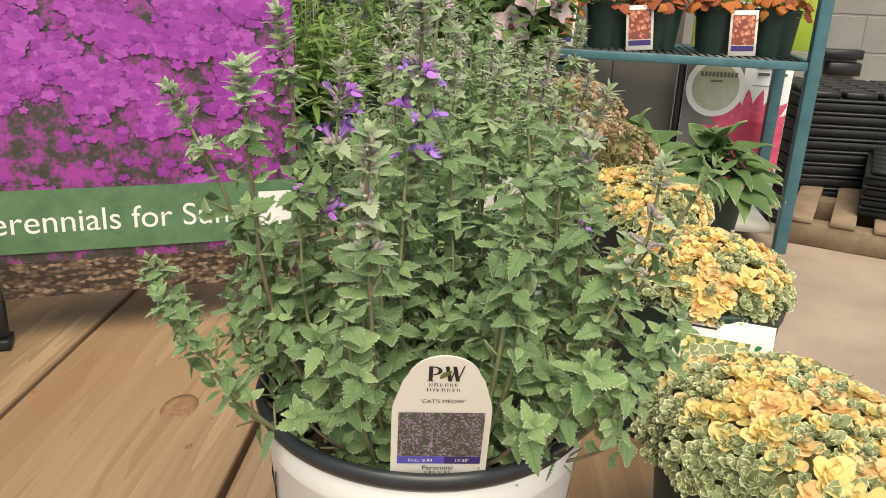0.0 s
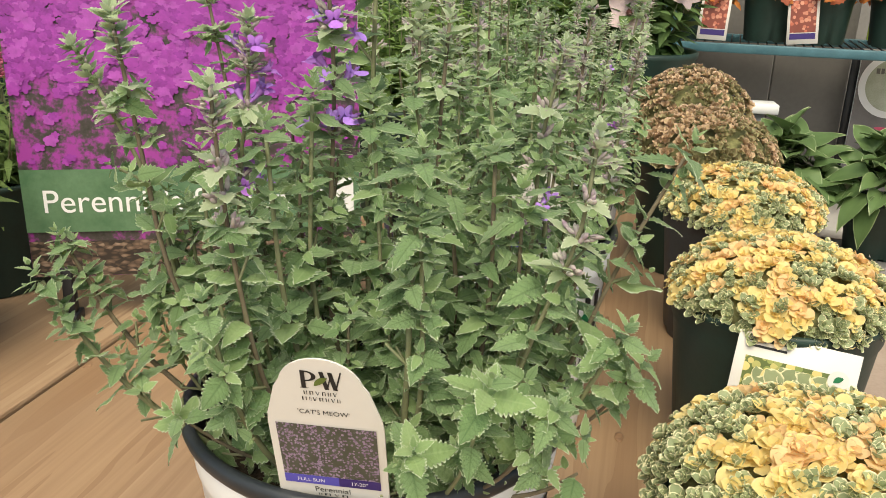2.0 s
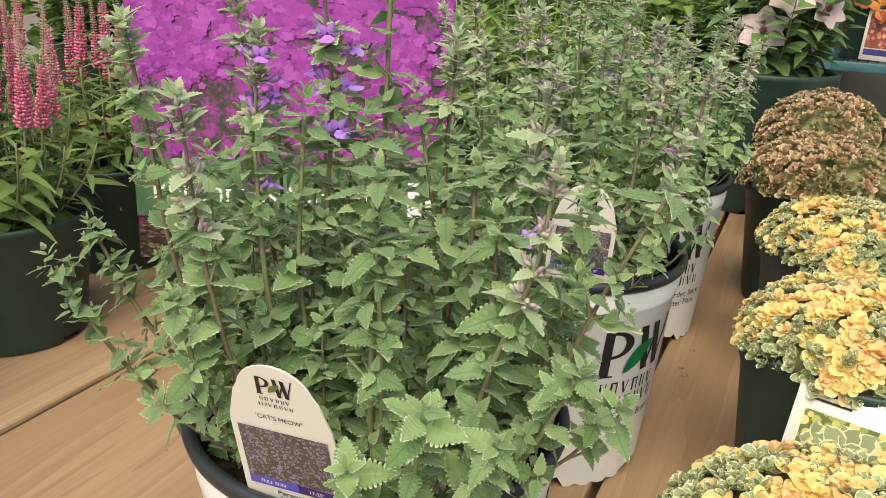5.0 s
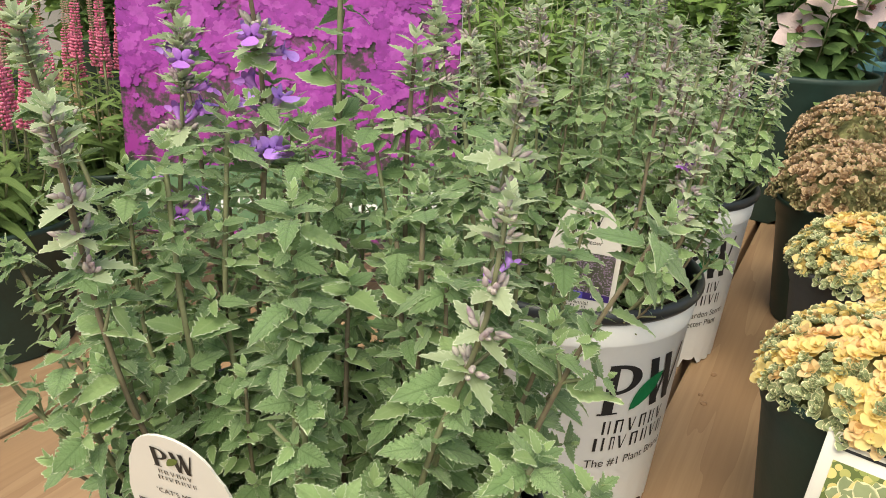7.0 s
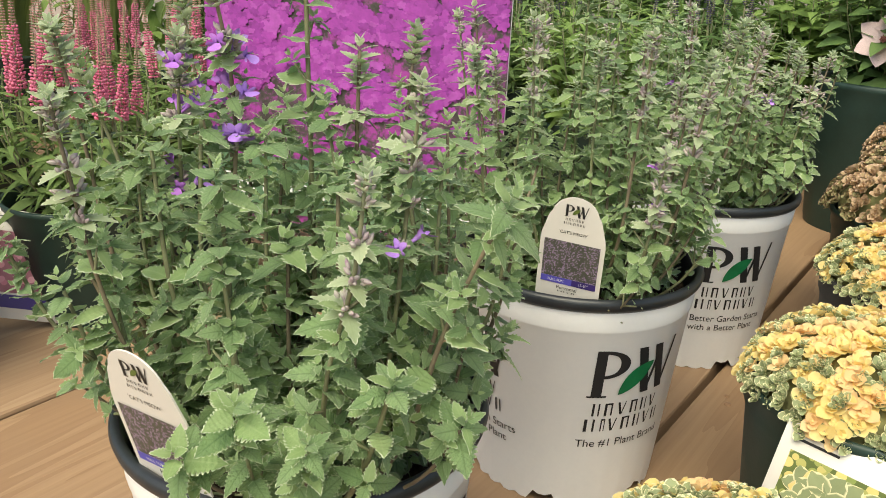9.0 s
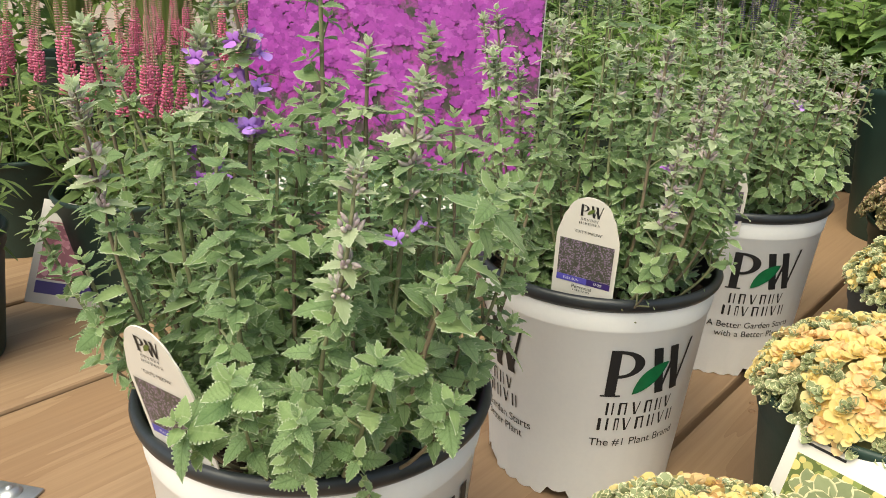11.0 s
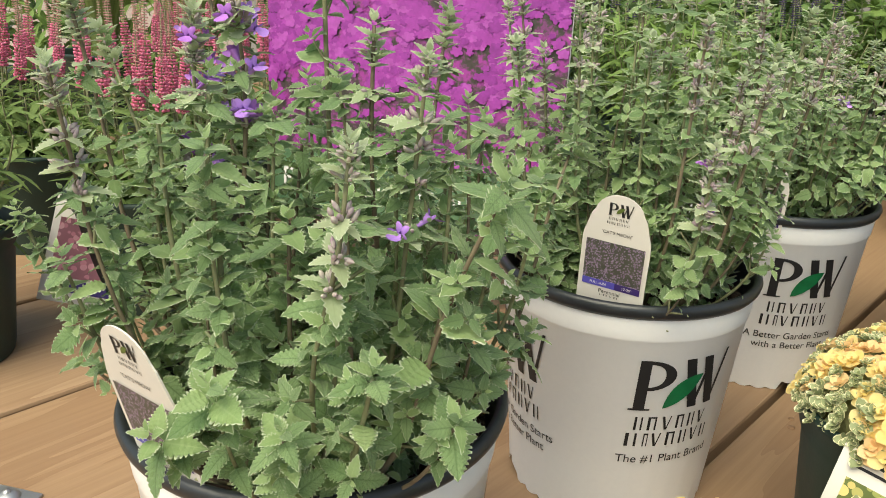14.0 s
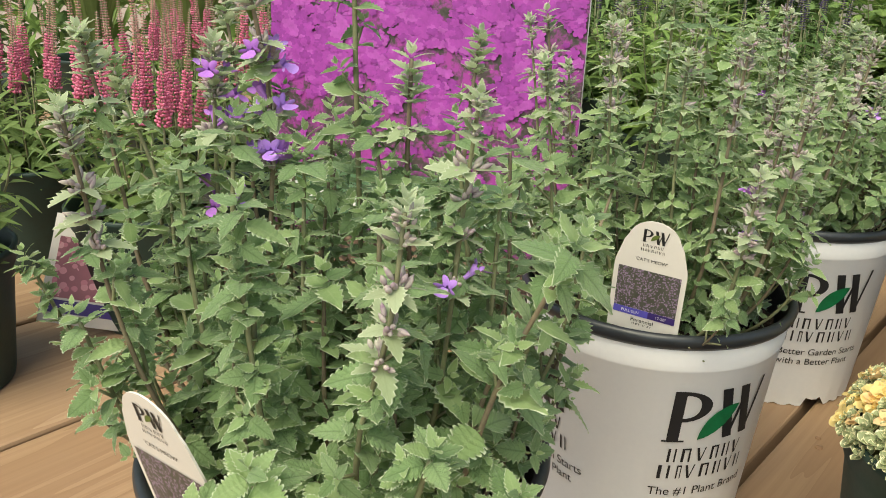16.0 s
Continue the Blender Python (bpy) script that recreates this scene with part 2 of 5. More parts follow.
def leaf_shape(width, teeth, curl, fold, tip=1.0, rows=None, depth=0.24, base=0.35, stalk=0.12, wave=0.0, quilt=0.0, cols=(-1.0, -0.55, 0.0, 0.55, 1.0)):
    """A leaf of length 1 along +y, face up: outline with rounded teeth, curled down along its length and folded along the midrib."""
    per, nc = 2 if rows or teeth < 7 else 3, len(cols)
    rows = rows or teeth * per
    verts, uvs, faces = [], [], []
    for i in range(rows + 1):
        u = i / rows
        w = (math.sin(math.pi * u ** (0.5 + base * 0.35)) ** 0.72) * (1 - u * 0.25 * tip) * width * 0.5
        w = max(w, 0.012)
        for c in cols:
            k = 1.0
            if abs(c) == 1.0 and teeth:
                k = 1.0 - (depth if i % per == 0 else 0.0) * (1 - 0.3 * u)
            x = c * w * k
            y = stalk + u * (1 - stalk) + (-0.03 if abs(c) == 1 and teeth and i % per == 0 else 0.0)
            z = fold * abs(x) - curl * (u ** 1.8) - (0.18 * abs(c) ** 3 * w) + wave * math.sin(u * 9 + c) * abs(c)
            z += quilt * (abs(math.sin((u - 0.30 * abs(c)) * 7 * math.pi)) - 0.6) * min(1.0, 3 * abs(c)) * min(1.0, 4 * (1 - u))
            verts.append((x, y, z))
            uvs.append((u, 0.5 + 0.5 * c))
    for i in range(rows):
        for c in range(nc - 1):
            a = i * nc + c
            faces.append((a, a + 1, a + nc + 1, a + nc))
    n = len(verts)
    verts += [(-0.018, 0, 0), (0.018, 0, 0)]
    uvs += [(0, 0.5), (0, 0.5)]
    faces.append((n, n + 1, nc // 2 + 1, nc // 2 - 1))
    return np.array(verts), faces, uvs


def put(shape, m, j, mat_index=0):
    v, f, uv = shape
    a = np.array(m)
    add_to(j, v @ a[:3, :3].T + a[:3, 3], f, uv, mat_index)


def shape_mesh(name, shape, material):
    j = join_mesh(name, [material])
    add_to(j, shape[0], shape[1], shape[2])
    return finish(j)


def blob(r, h, n=6, rows=4):
    """A small bud, upright, pointed."""
    verts, faces = [], []
    for i in range(rows + 1):
        t = i / rows
        rr = r * math.sin(math.pi * (0.12 + 0.86 * t)) ** 0.8
        for k in range(n):
            a = 2 * math.pi * k / n
            verts.append((rr * math.cos(a), rr * math.sin(a), h * t))
    for i in range(rows):
        for k in range(n):
            faces.append((i * n + k, i * n + (k + 1) % n, (i + 1) * n + (k + 1) % n, (i + 1) * n + k))
    faces.append(tuple(range(rows * n, rows * n + n)))
    return np.array(verts), faces, [(0.5, 0.5)] * len(verts)


def bloom():
    """A two-lipped flower of length 1 along +y: a narrow tube, two lobes above, a broad frilled lip below."""
    verts, faces = tube([(0, 0, 0), (0, 0.25, 0.02), (0, 0.5, 0.08), (0, 0.64, 0.12)], [0.05, 0.07, 0.12, 0.17], 6)
    verts = [tuple(v) for v in verts]
    faces = faces[:-1]
    for centre, ax, ay, rx, ry in (((0.11, 0.66, 0.24), (1, 0.1, 0.25), (0.1, 0.45, 0.9), 0.14, 0.18), ((-0.11, 0.66, 0.24), (1, -0.1, -0.25), (-0.1, 0.45, 0.9), 0.14, 0.18),
                                   ((0, 0.84, -0.10), (1, 0, 0), (0, 0.75, -0.65), 0.25, 0.28), ((0.23, 0.70, 0.04), (0.8, 0.2, -0.3), (0.3, 0.8, 0.3), 0.13, 0.13), ((-0.23, 0.70, 0.04), (0.8, -0.2, 0.3), (-0.3, 0.8, 0.3), 0.13, 0.13)):
        n = len(verts)
        c, ax, ay = Vector(centre), Vector(ax).normalized(), Vector(ay).normalized()
        nn = ax.cross(ay)
        verts.append(tuple(c - nn * 0.05))
        for k in range(10):
            a = 2 * math.pi * k / 10
            f = 0.72 + 0.28 * abs(math.cos(1.5 * (a + 1.57)))
            verts.append(tuple(c + ax * rx * f * math.cos(a) + ay * ry * f * math.sin(a)))
        faces += [(n, n + 1 + k, n + 1 + (k + 1) % 10) for k in range(10)]
    return np.array(verts), faces, [(0.5, 0.5)] * len(verts)


def curve_points(a, b, bow, n=9):
    """Points from a to b that leave a steeply outward and straighten up, bowed sideways."""
    a, b, bow = Vector(a), Vector(b), Vector(bow)
    return [a.lerp(b, t) + bow * math.sin(math.pi * t) for t in (i / (n - 1) for i in range(n))]


def along(points, t):
    f = t * (len(points) - 1)
    i = min(int(f), len(points) - 2)
    return points[i].lerp(points[i + 1], f - i), (points[i + 1] - points[i]).normalized()


def leaf_pose(p, d, ang, lift, size, rnd, width=1.0):
    """A leaf at p on a stem that runs along d: turned ang round the stem, lifted lift degrees from square to it."""
    q = d.to_track_quat("Z", "Y").to_matrix().to_4x4()
    m = Matrix.Translation(p) @ q @ Matrix.Rotation(ang, 4, "Z") @ Matrix.Rotation(radians(lift), 4, "X") @ Matrix.Rotation(radians(rnd.uniform(-18, 18)), 4, "Y")
    return m @ Matrix.Diagonal((size * width, size, size, 1))


# ---- catmint ----
SEVEN = (-1.0, -0.72, -0.36, 0.0, 0.36, 0.72, 1.0)
LEAVES = [leaf_shape(w, 9, c, f, depth=0.34, wave=v, quilt=0.034, cols=SEVEN) for w, c, f, v in ((0.70, 0.16, 0.28, 0.01), (0.66, 0.28, 0.42, 0.03), (0.76, 0.08, 0.16, 0.04), (0.64, 0.40, 0.30, 0.02))]
LEAVES_MID = [leaf_shape(w, 7, c, f, rows=14, depth=0.34, wave=v, quilt=0.02) for w, c, f, v in ((0.70, 0.16, 0.28, 0.01), (0.66, 0.28, 0.42, 0.03), (0.76, 0.08, 0.16, 0.04), (0.64, 0.40, 0.30, 0.02))]
THREE = (-1.0, 0.0, 1.0)
SMALL = [leaf_shape(0.62, 6, 0.10, 0.40, depth=0.36, cols=THREE), leaf_shape(0.70, 6, 0.24, 0.30, depth=0.36, cols=THREE)]
LEAVES_FAR = [leaf_shape(0.86, 5, 0.20, 0.25, depth=0.26, cols=THREE), leaf_shape(0.80, 5, 0.36, 0.40, depth=0.26, cols=THREE), leaf_shape(0.92, 5, 0.10, 0.15, depth=0.26, cols=THREE, wave=0.03), leaf_shape(0.74, 5, 0.48, 0.30, depth=0.26, cols=THREE)]
SMALL_FAR = [leaf_shape(0.62, 3, 0.15, 0.45, depth=0.28, cols=THREE), leaf_shape(0.70, 3, 0.32, 0.35, depth=0.28, cols=THREE)]
LEAF_MESH = [shape_mesh("catmint_leaf", s, LEAF) for s in LEAVES]
YOUNG_MESH = [shape_mesh("young_catmint_leaf", s, LEAF_YOUNG) for s in LEAVES]
BLOOM, BUD = bloom(), blob(0.0010, 0.0050)
BLOOM_MESH = [shape_mesh("catmint_flower", BLOOM, m) for m in (PETAL, PETAL_PINK)]


def smooth_line(points, n=13):
    """A soft line through a few points, n points long."""
    p = [Vector(q) for q in points]
    for _ in range(2):
        p = [p[0]] + [q for a, b in zip(p, p[1:]) for q in (a.lerp(b, 0.25), a.lerp(b, 0.75))] + [p[-1]]
    gone = [0.0]
    for a, b in zip(p, p[1:]):
        gone.append(gone[-1] + (b - a).length)
    out, k = [], 0
    for i in range(n):
        want = gone[-1] * i / (n - 1)
        while k < len(p) - 2 and gone[k + 1] < want:
            k += 1
        out.append(p[k].lerp(p[k + 1], (want - gone[k]) / max(1e-9, gone[k + 1] - gone[k])))
    return out


def catmint(at, soil, stems, fillers, seed, singles, label, front, far=False, keep_out=None, bloom_size=0.0130, leaf=1.0, pale=0.15):
    """A catmint plant. stems: (kind, heights of the open flowers, points from low to the tip); fillers: shorter leafy stems, as tips; singles: how many leaves are parts."""
    rnd = random.Random(seed)
    big, little = (LEAVES_FAR, SMALL_FAR) if far else (LEAVES_MID, SMALL)
    root = thing("catmint_plant", pose(*at), label, "potted plant", "row of catmint plants")
    mass, pool = join_mesh("foliage", [LEAF, LEAF_YOUNG]), []

    def add_leaf(p, d, ang, lift, size, young):
        m = leaf_pose(p, d, ang, lift, size, rnd)
        if keep_out and (keep_out(m @ Vector((0, 0.7, 0))) or keep_out(m @ Vector((0, 0.2, 0)))):
            return
        end = m @ Vector((0, 0.8, 0))
        if end.z < soil + 0.045 and math.hypot(end.x, end.y) > 0.080 and rnd.random() < 0.85:
            return
        if size < 0.0110:
            put(little[rnd.randrange(2)], m, mass, young)
        else:
            pool.append((m, rnd.randrange(4), young))

    def rosette_of_leaves(p, d, turn, size, pairs):
        """Crossed pairs of leaves at a shoot's end, small and pale in its heart."""
        for c in range(pairs):
            k = c / max(1, pairs - 1)
            for side in (0, 1):
                add_leaf(p + d * size * 0.16 * c, d, turn + c * 1.57 + side * math.pi + rnd.uniform(-0.15, 0.15), -6 + 74 * k ** 1.2 + rnd.uniform(-12, 12), size * (1 - 0.72 * k) * rnd.uniform(0.88, 1.12), 1 if rnd.random() < 0.02 + 0.5 * pale + 1.0 * k else 0)

    todo = [(kind, open_at, [Vector(q) for q in pts]) for kind, open_at, pts in stems] + [("leafy", (), [Vector(q)]) for q in fillers]
    for kind, open_at, pts in todo:
        low, tip = pts[0], pts[-1]
        if keep_out and keep_out(tip):
            continue
        reach = min(0.068, math.hypot(low.x, low.y) * rnd.uniform(0.45, 0.65))
        flat = Vector((low.x, low.y, 0))
        out = flat.normalized() if flat.length > 0.008 else Vector((1, 0, 0))
        base = out * reach + Vector((rnd.uniform(-0.006, 0.006), rnd.uniform(-0.006, 0.006), soil - 0.004))
        knee = base.lerp(low, 0.5) + out * 0.10 * (low - base).length + Vector((rnd.uniform(-0.003, 0.003), rnd.uniform(-0.003, 0.003), 0))
        line = smooth_line([base, knee] + pts)
        if keep_out and any(keep_out(q, 0.024) for q in line):
            continue
        length = sum((b - a).length for a, b in zip(line, line[1:]))
        r0 = (0.00145 if length > 0.12 else 0.0012) * rnd.uniform(0.9, 1.15)
        v, f = tube(line, [r0 * (1 - 0.45 * i / 12) for i in range(13)], 6)
        j = join_mesh("stem", [STEM_PURPLE if rnd.random() < 0.45 else STEM])
        add_to(j, v, f)
        child("stem", finish(j), root)
        spike = kind != "leafy"
        head = {"leafy": 0.004, "budded": 0.050, "green": 0.030, "flowering": 0.036}[kind] / length
        turn, node = rnd.uniform(0, 3.14), 0
        t = max(0.10, 0.018 / length)
        while t < 1 - head:
            p, d = along(line, t)
            left = (1 - t) * length
            size = leaf * (0.0105 + 0.0115 * min(1.0, left / 0.10)) * rnd.uniform(0.80, 1.18)
            if spike:
                size *= 0.86
            if t < 0.22:
                size *= 0.8
            lift = (-14 if t < 0.5 else 2) + 26 * t + rnd.uniform(-14, 14)
            for side in (0, 1):
                ang = turn + node * math.pi / 2 + side * math.pi + rnd.uniform(-0.25, 0.25)
                add_leaf(p, d, ang, lift + rnd.uniform(-10, 10), size * rnd.uniform(0.9, 1.1), 1 if rnd.random() < (0.55 + pale if left < 0.035 else pale + 0.35 * t) else 0)
                if rnd.random() < 0.72:
                    # a young shoot in the leaf's armpit
                    way = Vector((0, 1, 0))
                    way.rotate(leaf_pose(p, d, ang, 0, 1, rnd).to_quaternion())
                    up = (d * 0.85 + way * rnd.uniform(0.4, 0.9)).normalized()
                    go = rnd.uniform(0.003, 0.016 if t < 0.75 else 0.008)
                    if go > 0.009:
                        vv, ff = tube([p, p + up * go], [0.0008, 0.0006], 4)
                        add_to(j2 := join_mesh("side_shoot", [STEM]), vv, ff)
                        child("side_shoot", finish(j2), root)
                    rosette_of_leaves(p + up * go, up, ang + 1.57, leaf * rnd.uniform(0.0085, 0.0135) * (1.2 if go > 0.009 else 1.0), 3)
            t += max(0.045, (rnd.uniform(0.0155, 0.0215) if left > 0.05 else rnd.uniform(0.010, 0.0145)) / length)
            node += 1
        if not spike:
            p, d = along(line, 0.985)
            rosette_of_leaves(p, d, turn, leaf * rnd.uniform(0.0150, 0.0205), 5)
            continue
        j = join_mesh("flower_spike", [CALYX, LEAF_TIP, LEAF])
        whorls, h = [], 1 - head
        while h < 1.0:
            whorls.append(h)
            h += ((0.013 if h < 1 - 0.022 / length else 0.0055) * rnd.uniform(0.85, 1.15)) / length
        for q in open_at:
            whorls.append(min(range(13), key=lambda i: abs(line[i].z - q)) / 12)
        for h in whorls:
            p, d = along(line, min(h, 0.999))
            q = d.to_track_quat("Z", "Y").to_matrix().to_4x4()
            top = 1 - h < 0.022 / length
            full = 0.72 if top else 1.0
            for c in range(4 if kind == "green" else 11):
                a = (c % 2) * math.pi + rnd.uniform(-0.75, 0.75) + turn + round(h * 40) * 1.57
                m = Matrix.Translation(p + d * rnd.uniform(-0.0015, 0.003)) @ q @ Matrix.Rotation(a, 4, "Z") @ Matrix.Translation((0, rnd.uniform(0.001, 0.0042) * full, 0)) @ Matrix.Rotation(radians(-rnd.uniform(25, 75)), 4, "X")
                put(BUD, m @ Matrix.Diagonal((full, full, full * rnd.uniform(0.65, 1.1), 1)), j, 0 if kind != "green" or rnd.random() < 0.3 else 1)
            for c in range(8 if kind == "green" else 5):
                put(little[c % 2], leaf_pose(p + d * 0.0012 * (c // 2 - 1), d, turn + round(h * 40) * 1.57 + c * 1.57 + c // 4 * 0.78, 2 + (24 if top else 0) + rnd.uniform(-14, 14), leaf * (0.0150 if c % 2 == 0 else 0.0105) * full * rnd.uniform(0.85, 1.1), rnd), j, 1 if rnd.random() < 0.85 else 2)
        for z in open_at:
            k = min(range(13), key=lambda i: abs(line[i].z - z))
            p, d = along(line, min(0.999, k / 12))
            for c in range(rnd.choice((4, 5)) if kind == "flowering" else 2):
                child("flower", BLOOM_MESH[0 if rnd.random() < 0.65 else 1], root, leaf_pose(p + d * rnd.uniform(-0.004, 0.004), d, rnd.uniform(-4.3, 1.1), rnd.uniform(5, 40), bloom_size * rnd.uniform(0.85, 1.1), rnd) @ Matrix.Translation((0, 0.15, 0)))
        p, d = along(line, 0.999)
        for c in range(3):
            for side in (0, 1):
                put(little[side], leaf_pose(p + d * 0.0018 * c, d, turn + c * 1.57 + side * math.pi, 30 + 20 * c, (0.0090, 0.0075, 0.0055)[c], rnd), j, 1)
        child("flower_spike", finish(j), root)
    pool.sort(key=lambda e: -(front.dot(e[0].translation.normalized()) + 6 * e[0].to_scale()[1]))
    for i, (m, pick, tone) in enumerate(pool):
        if i < singles and not far:
            child("leaf", (YOUNG_MESH if tone else LEAF_MESH)[pick], root, m)
        else:
            put(big[pick], m, mass, tone)
    child("foliage", finish(mass), root, kind="stuff")
    return root


# ---- structure: table, floor, walls ----
CONCRETE = plain("tan_concrete", (0.31, 0.23, 0.18), 0.8, 0.2, 3.5, 0.3, 120, col2=(0.41, 0.32, 0.26))
BLOCK = plain("grey_block_wall", (0.20, 0.19, 0.182), 0.9, 0.12, 3.0, 0.6, 90, col2=(0.275, 0.262, 0.25))
GROUND = plain("grey_ground", (0.20, 0.17, 0.14), 0.9, 0.2, 1.5, 0.5, 60, col2=(0.28, 0.24, 0.2))
STEEL = plain("galvanised_steel", (0.45, 0.46, 0.47), 0.4, 0.15, 60, 0.1, 300, metal=0.8)
TEAL = plain("teal_paint", (0.045, 0.125, 0.16), 0.45, 0.2, 20, 0.1, 200, col2=(0.07, 0.175, 0.215))
BLACK_PLASTIC = plain("black_tray_plastic", (0.010, 0.010, 0.012), 0.45, 0.3, 20, 0.2, 200)
RAW_WOOD = plain("raw_pallet_wood", (0.20, 0.138, 0.09), 0.75, 0.3, 12, 0.4, 160, col2=(0.30, 0.215, 0.148))
DARK = plain("dark_panel", (0.035, 0.033, 0.032), 0.8, 0.25, 4, 0.2, 60)

floor_ob = tagged(new("floor", bpy.data.meshes.new("floor")), "tan concrete shop floor with fine stains", "floor", kind="structure")
bm = bmesh.new()
bmesh.ops.create_grid(bm, x_segments=2, y_segments=2, size=30.0, matrix=Matrix.Translation((0, 10, -0.56)))
bm.to_mesh(floor_ob.data), bm.free()
floor_ob.data.materials.append(CONCRETE)


def wall(name, x0, x1, y0, y1, h, label):
    ob = tagged(new(name, bpy.data.meshes.new(name)), label, "wall", kind="structure")
    b = box(x0, x1, y0, y1, -0.56, h)
    b.to_mesh(ob.data), b.free()
    ob.data.materials.append(BLOCK)
    return ob


back = wall("wall_north", 0.1, 7.0, 4.6, 4.8, 3.2, "grey painted concrete block wall behind the rack")
for row in range(11):
    for i in range(17):
        x = 0.12 + 0.405 * i + (0.2 if row % 2 else 0)
        if x + 0.395 > 6.9 or row > 8:
            continue
        if row == 0 and i == 0:
            bb = box(0, 0.395, -0.004, 0.02, 0, 0.193, 0.003, 1)
            block_mesh = bpy.data.meshes.new("block")
            bb.to_mesh(block_mesh), bb.free()
            block_mesh.materials.append(BLOCK)
        child("block", block_mesh, back, pose(x, 4.6, -0.555 + 0.203 * row))

PANEL = plain("dark_grey_panel", (0.13, 0.122, 0.115), 0.75, 0.15, 3, 0.2, 60, col2=(0.17, 0.16, 0.15))
for x0, x1 in ((0.16, 0.742), (0.748, 1.03)):
    pn = tagged(new("partition_1", bpy.data.meshes.new("partition")), "dark grey sheet partition behind the plant rack", "partition", kind="structure")
    b = box(x0, x1, 3.52, 3.545, -0.56, 1.3, 0.002, 1)
    b.to_mesh(pn.data), b.free()
    pn.data.materials.append(PANEL)
wall("wall_west", -5.2, 0.1, 4.3, 4.5, 3.2, "grey block wall behind the planting")
TURN_TABLE = -2.6
table = thing("display_table", pose(0.085, 0.75, 0, 0, 0, TURN_TABLE), "long display table of weathered pine planks", "table")
PITCH = 0.2395
for k in range(-9, 1):
    b = box(0.0035, PITCH - 0.0035, -2.2, 1.9, -0.038, 0, 0.0035, 2)
    if k == -9:
        plank_mesh = bpy.data.meshes.new("plank")
        b.to_mesh(plank_mesh)
        plank_mesh.materials.append(WOOD)
    b.free()
    child("plank", plank_mesh, table, pose(PITCH * k, 0, 0.0004 * (k % 3)))
for y in (-1.9, -0.5, 0.7, 1.7):
    part("bearer", box(-9 * PITCH, PITCH, y - 0.02, y + 0.02, -0.128, -0.039, 0.002, 1), RAW_WOOD, table)
for x in (-9 * PITCH + 0.06, PITCH - 0.06):
    for y in (-1.9, 1.7):
        part("leg", box(x - 0.045, x + 0.045, y + 0.022, y + 0.11, -0.56, -0.039, 0.003, 1), RAW_WOOD, table)
# dark knots with a raised rim in the planks
KNOT = plain("dark_knot", (0.20, 0.105, 0.055), 0.6, 0.3, 120, 0.2, 300, col2=(0.34, 0.20, 0.11))
TABLE_M = pose(0.085, 0.75, 0, 0, 0, TURN_TABLE).inverted()
for x, y, r, s in ((-0.238, 0.685, 0.017, 1.5), (0.125, 0.889, 0.0035, 1.2), (0.12, 0.905, 0.0025, 1.3), (0.126, 0.955, 0.003, 1.6), (-0.386, 0.707, 0.004, 1.4), (-0.21, 0.62, 0.003, 1.5), (0.14, 0.70, 0.004, 2.0)):
    b = lathe([(0.0001, 0.0010), (r * 0.6, 0.0011), (r, 0.0007), (r * 1.02, -0.001)], 20)
    p = TABLE_M @ Vector((x, y, 0))
    bmesh.ops.transform(b, matrix=Matrix.Translation(p) @ Matrix.Diagonal((1, s, 1, 1)), verts=b.verts)
    part("knot", b, KNOT, table)

bracket = thing("steel_bracket", pose(-0.285, 0.365, 0, 0, 0, 25), "small galvanised steel bracket screwed to the planks", "bracket")
part("plate", box(-0.028, 0.022, -0.012, 0.012, 0, 0.003, 0.0012, 2), STEEL, bracket)
part("boss", lathe([(0.0001, 0.0075), (0.006, 0.007), (0.009, 0.004), (0.0095, 0.003)], 24), STEEL, bracket)
part("screw", lathe([(0.0001, 0.0095), (0.0025, 0.009), (0.0032, 0.0072)], 12), STEEL, bracket)


# ---- writing and prints ----
def text_flat(body, size, width=None):
    """Verts (x, y) and faces of a line of writing, centred at x = 0, its foot at y = 0."""
    cu = bpy.data.curves.new("writing", "FONT")
    cu.body, cu.size, cu.align_x = body, size, "CENTER"
    ob = new("writing", cu)
    me = bpy.data.meshes.new_from_object(ob.evaluated_get(bpy.context.evaluated_depsgraph_get()))
    v = np.array([q.co[:2] for q in me.vertices]).reshape(-1, 2)
    f = [list(p.vertices) for p in me.polygons]
    bpy.data.objects.remove(ob)
    bpy.data.curves.remove(cu)
    bpy.data.meshes.remove(me)
    if width:
        k = width / (v[:, 0].max() - v[:, 0].min())
        v[:, 0] *= k
    return v, f


def strip(x0, y0, x1, y1, w, n=6):
    """A slanting bar from foot (x0, y0) to head (x1, y1), w wide, in n pieces."""
    v, f = [], []
    for i in range(n + 1):
        t = i / n
        x, y = x0 + (x1 - x0) * t, y0 + (y1 - y0) * t
        v += [(x - w / 2, y), (x + w / 2, y)]
        if i:
            f.append((2 * i - 2, 2 * i - 1, 2 * i + 1, 2 * i))
    return np.array(v), f


def half_ring(cx, cy, rx, ry, w, n=14):
    v, f = [], []
    for i in range(n + 1):
        a = -math.pi / 2 + math.pi * i / n
        k = math.sin(math.pi * i / n) * 0.6 + 0.4
        v += [(cx + rx * math.cos(a), cy + ry * math.sin(a)), (cx + (rx - w * k) * math.cos(a), cy + (ry - w * 0.35) * math.sin(a))]
        if i:
            f.append((2 * i - 2, 2 * i - 1, 2 * i + 1, 2 * i))
    return np.array(v), f


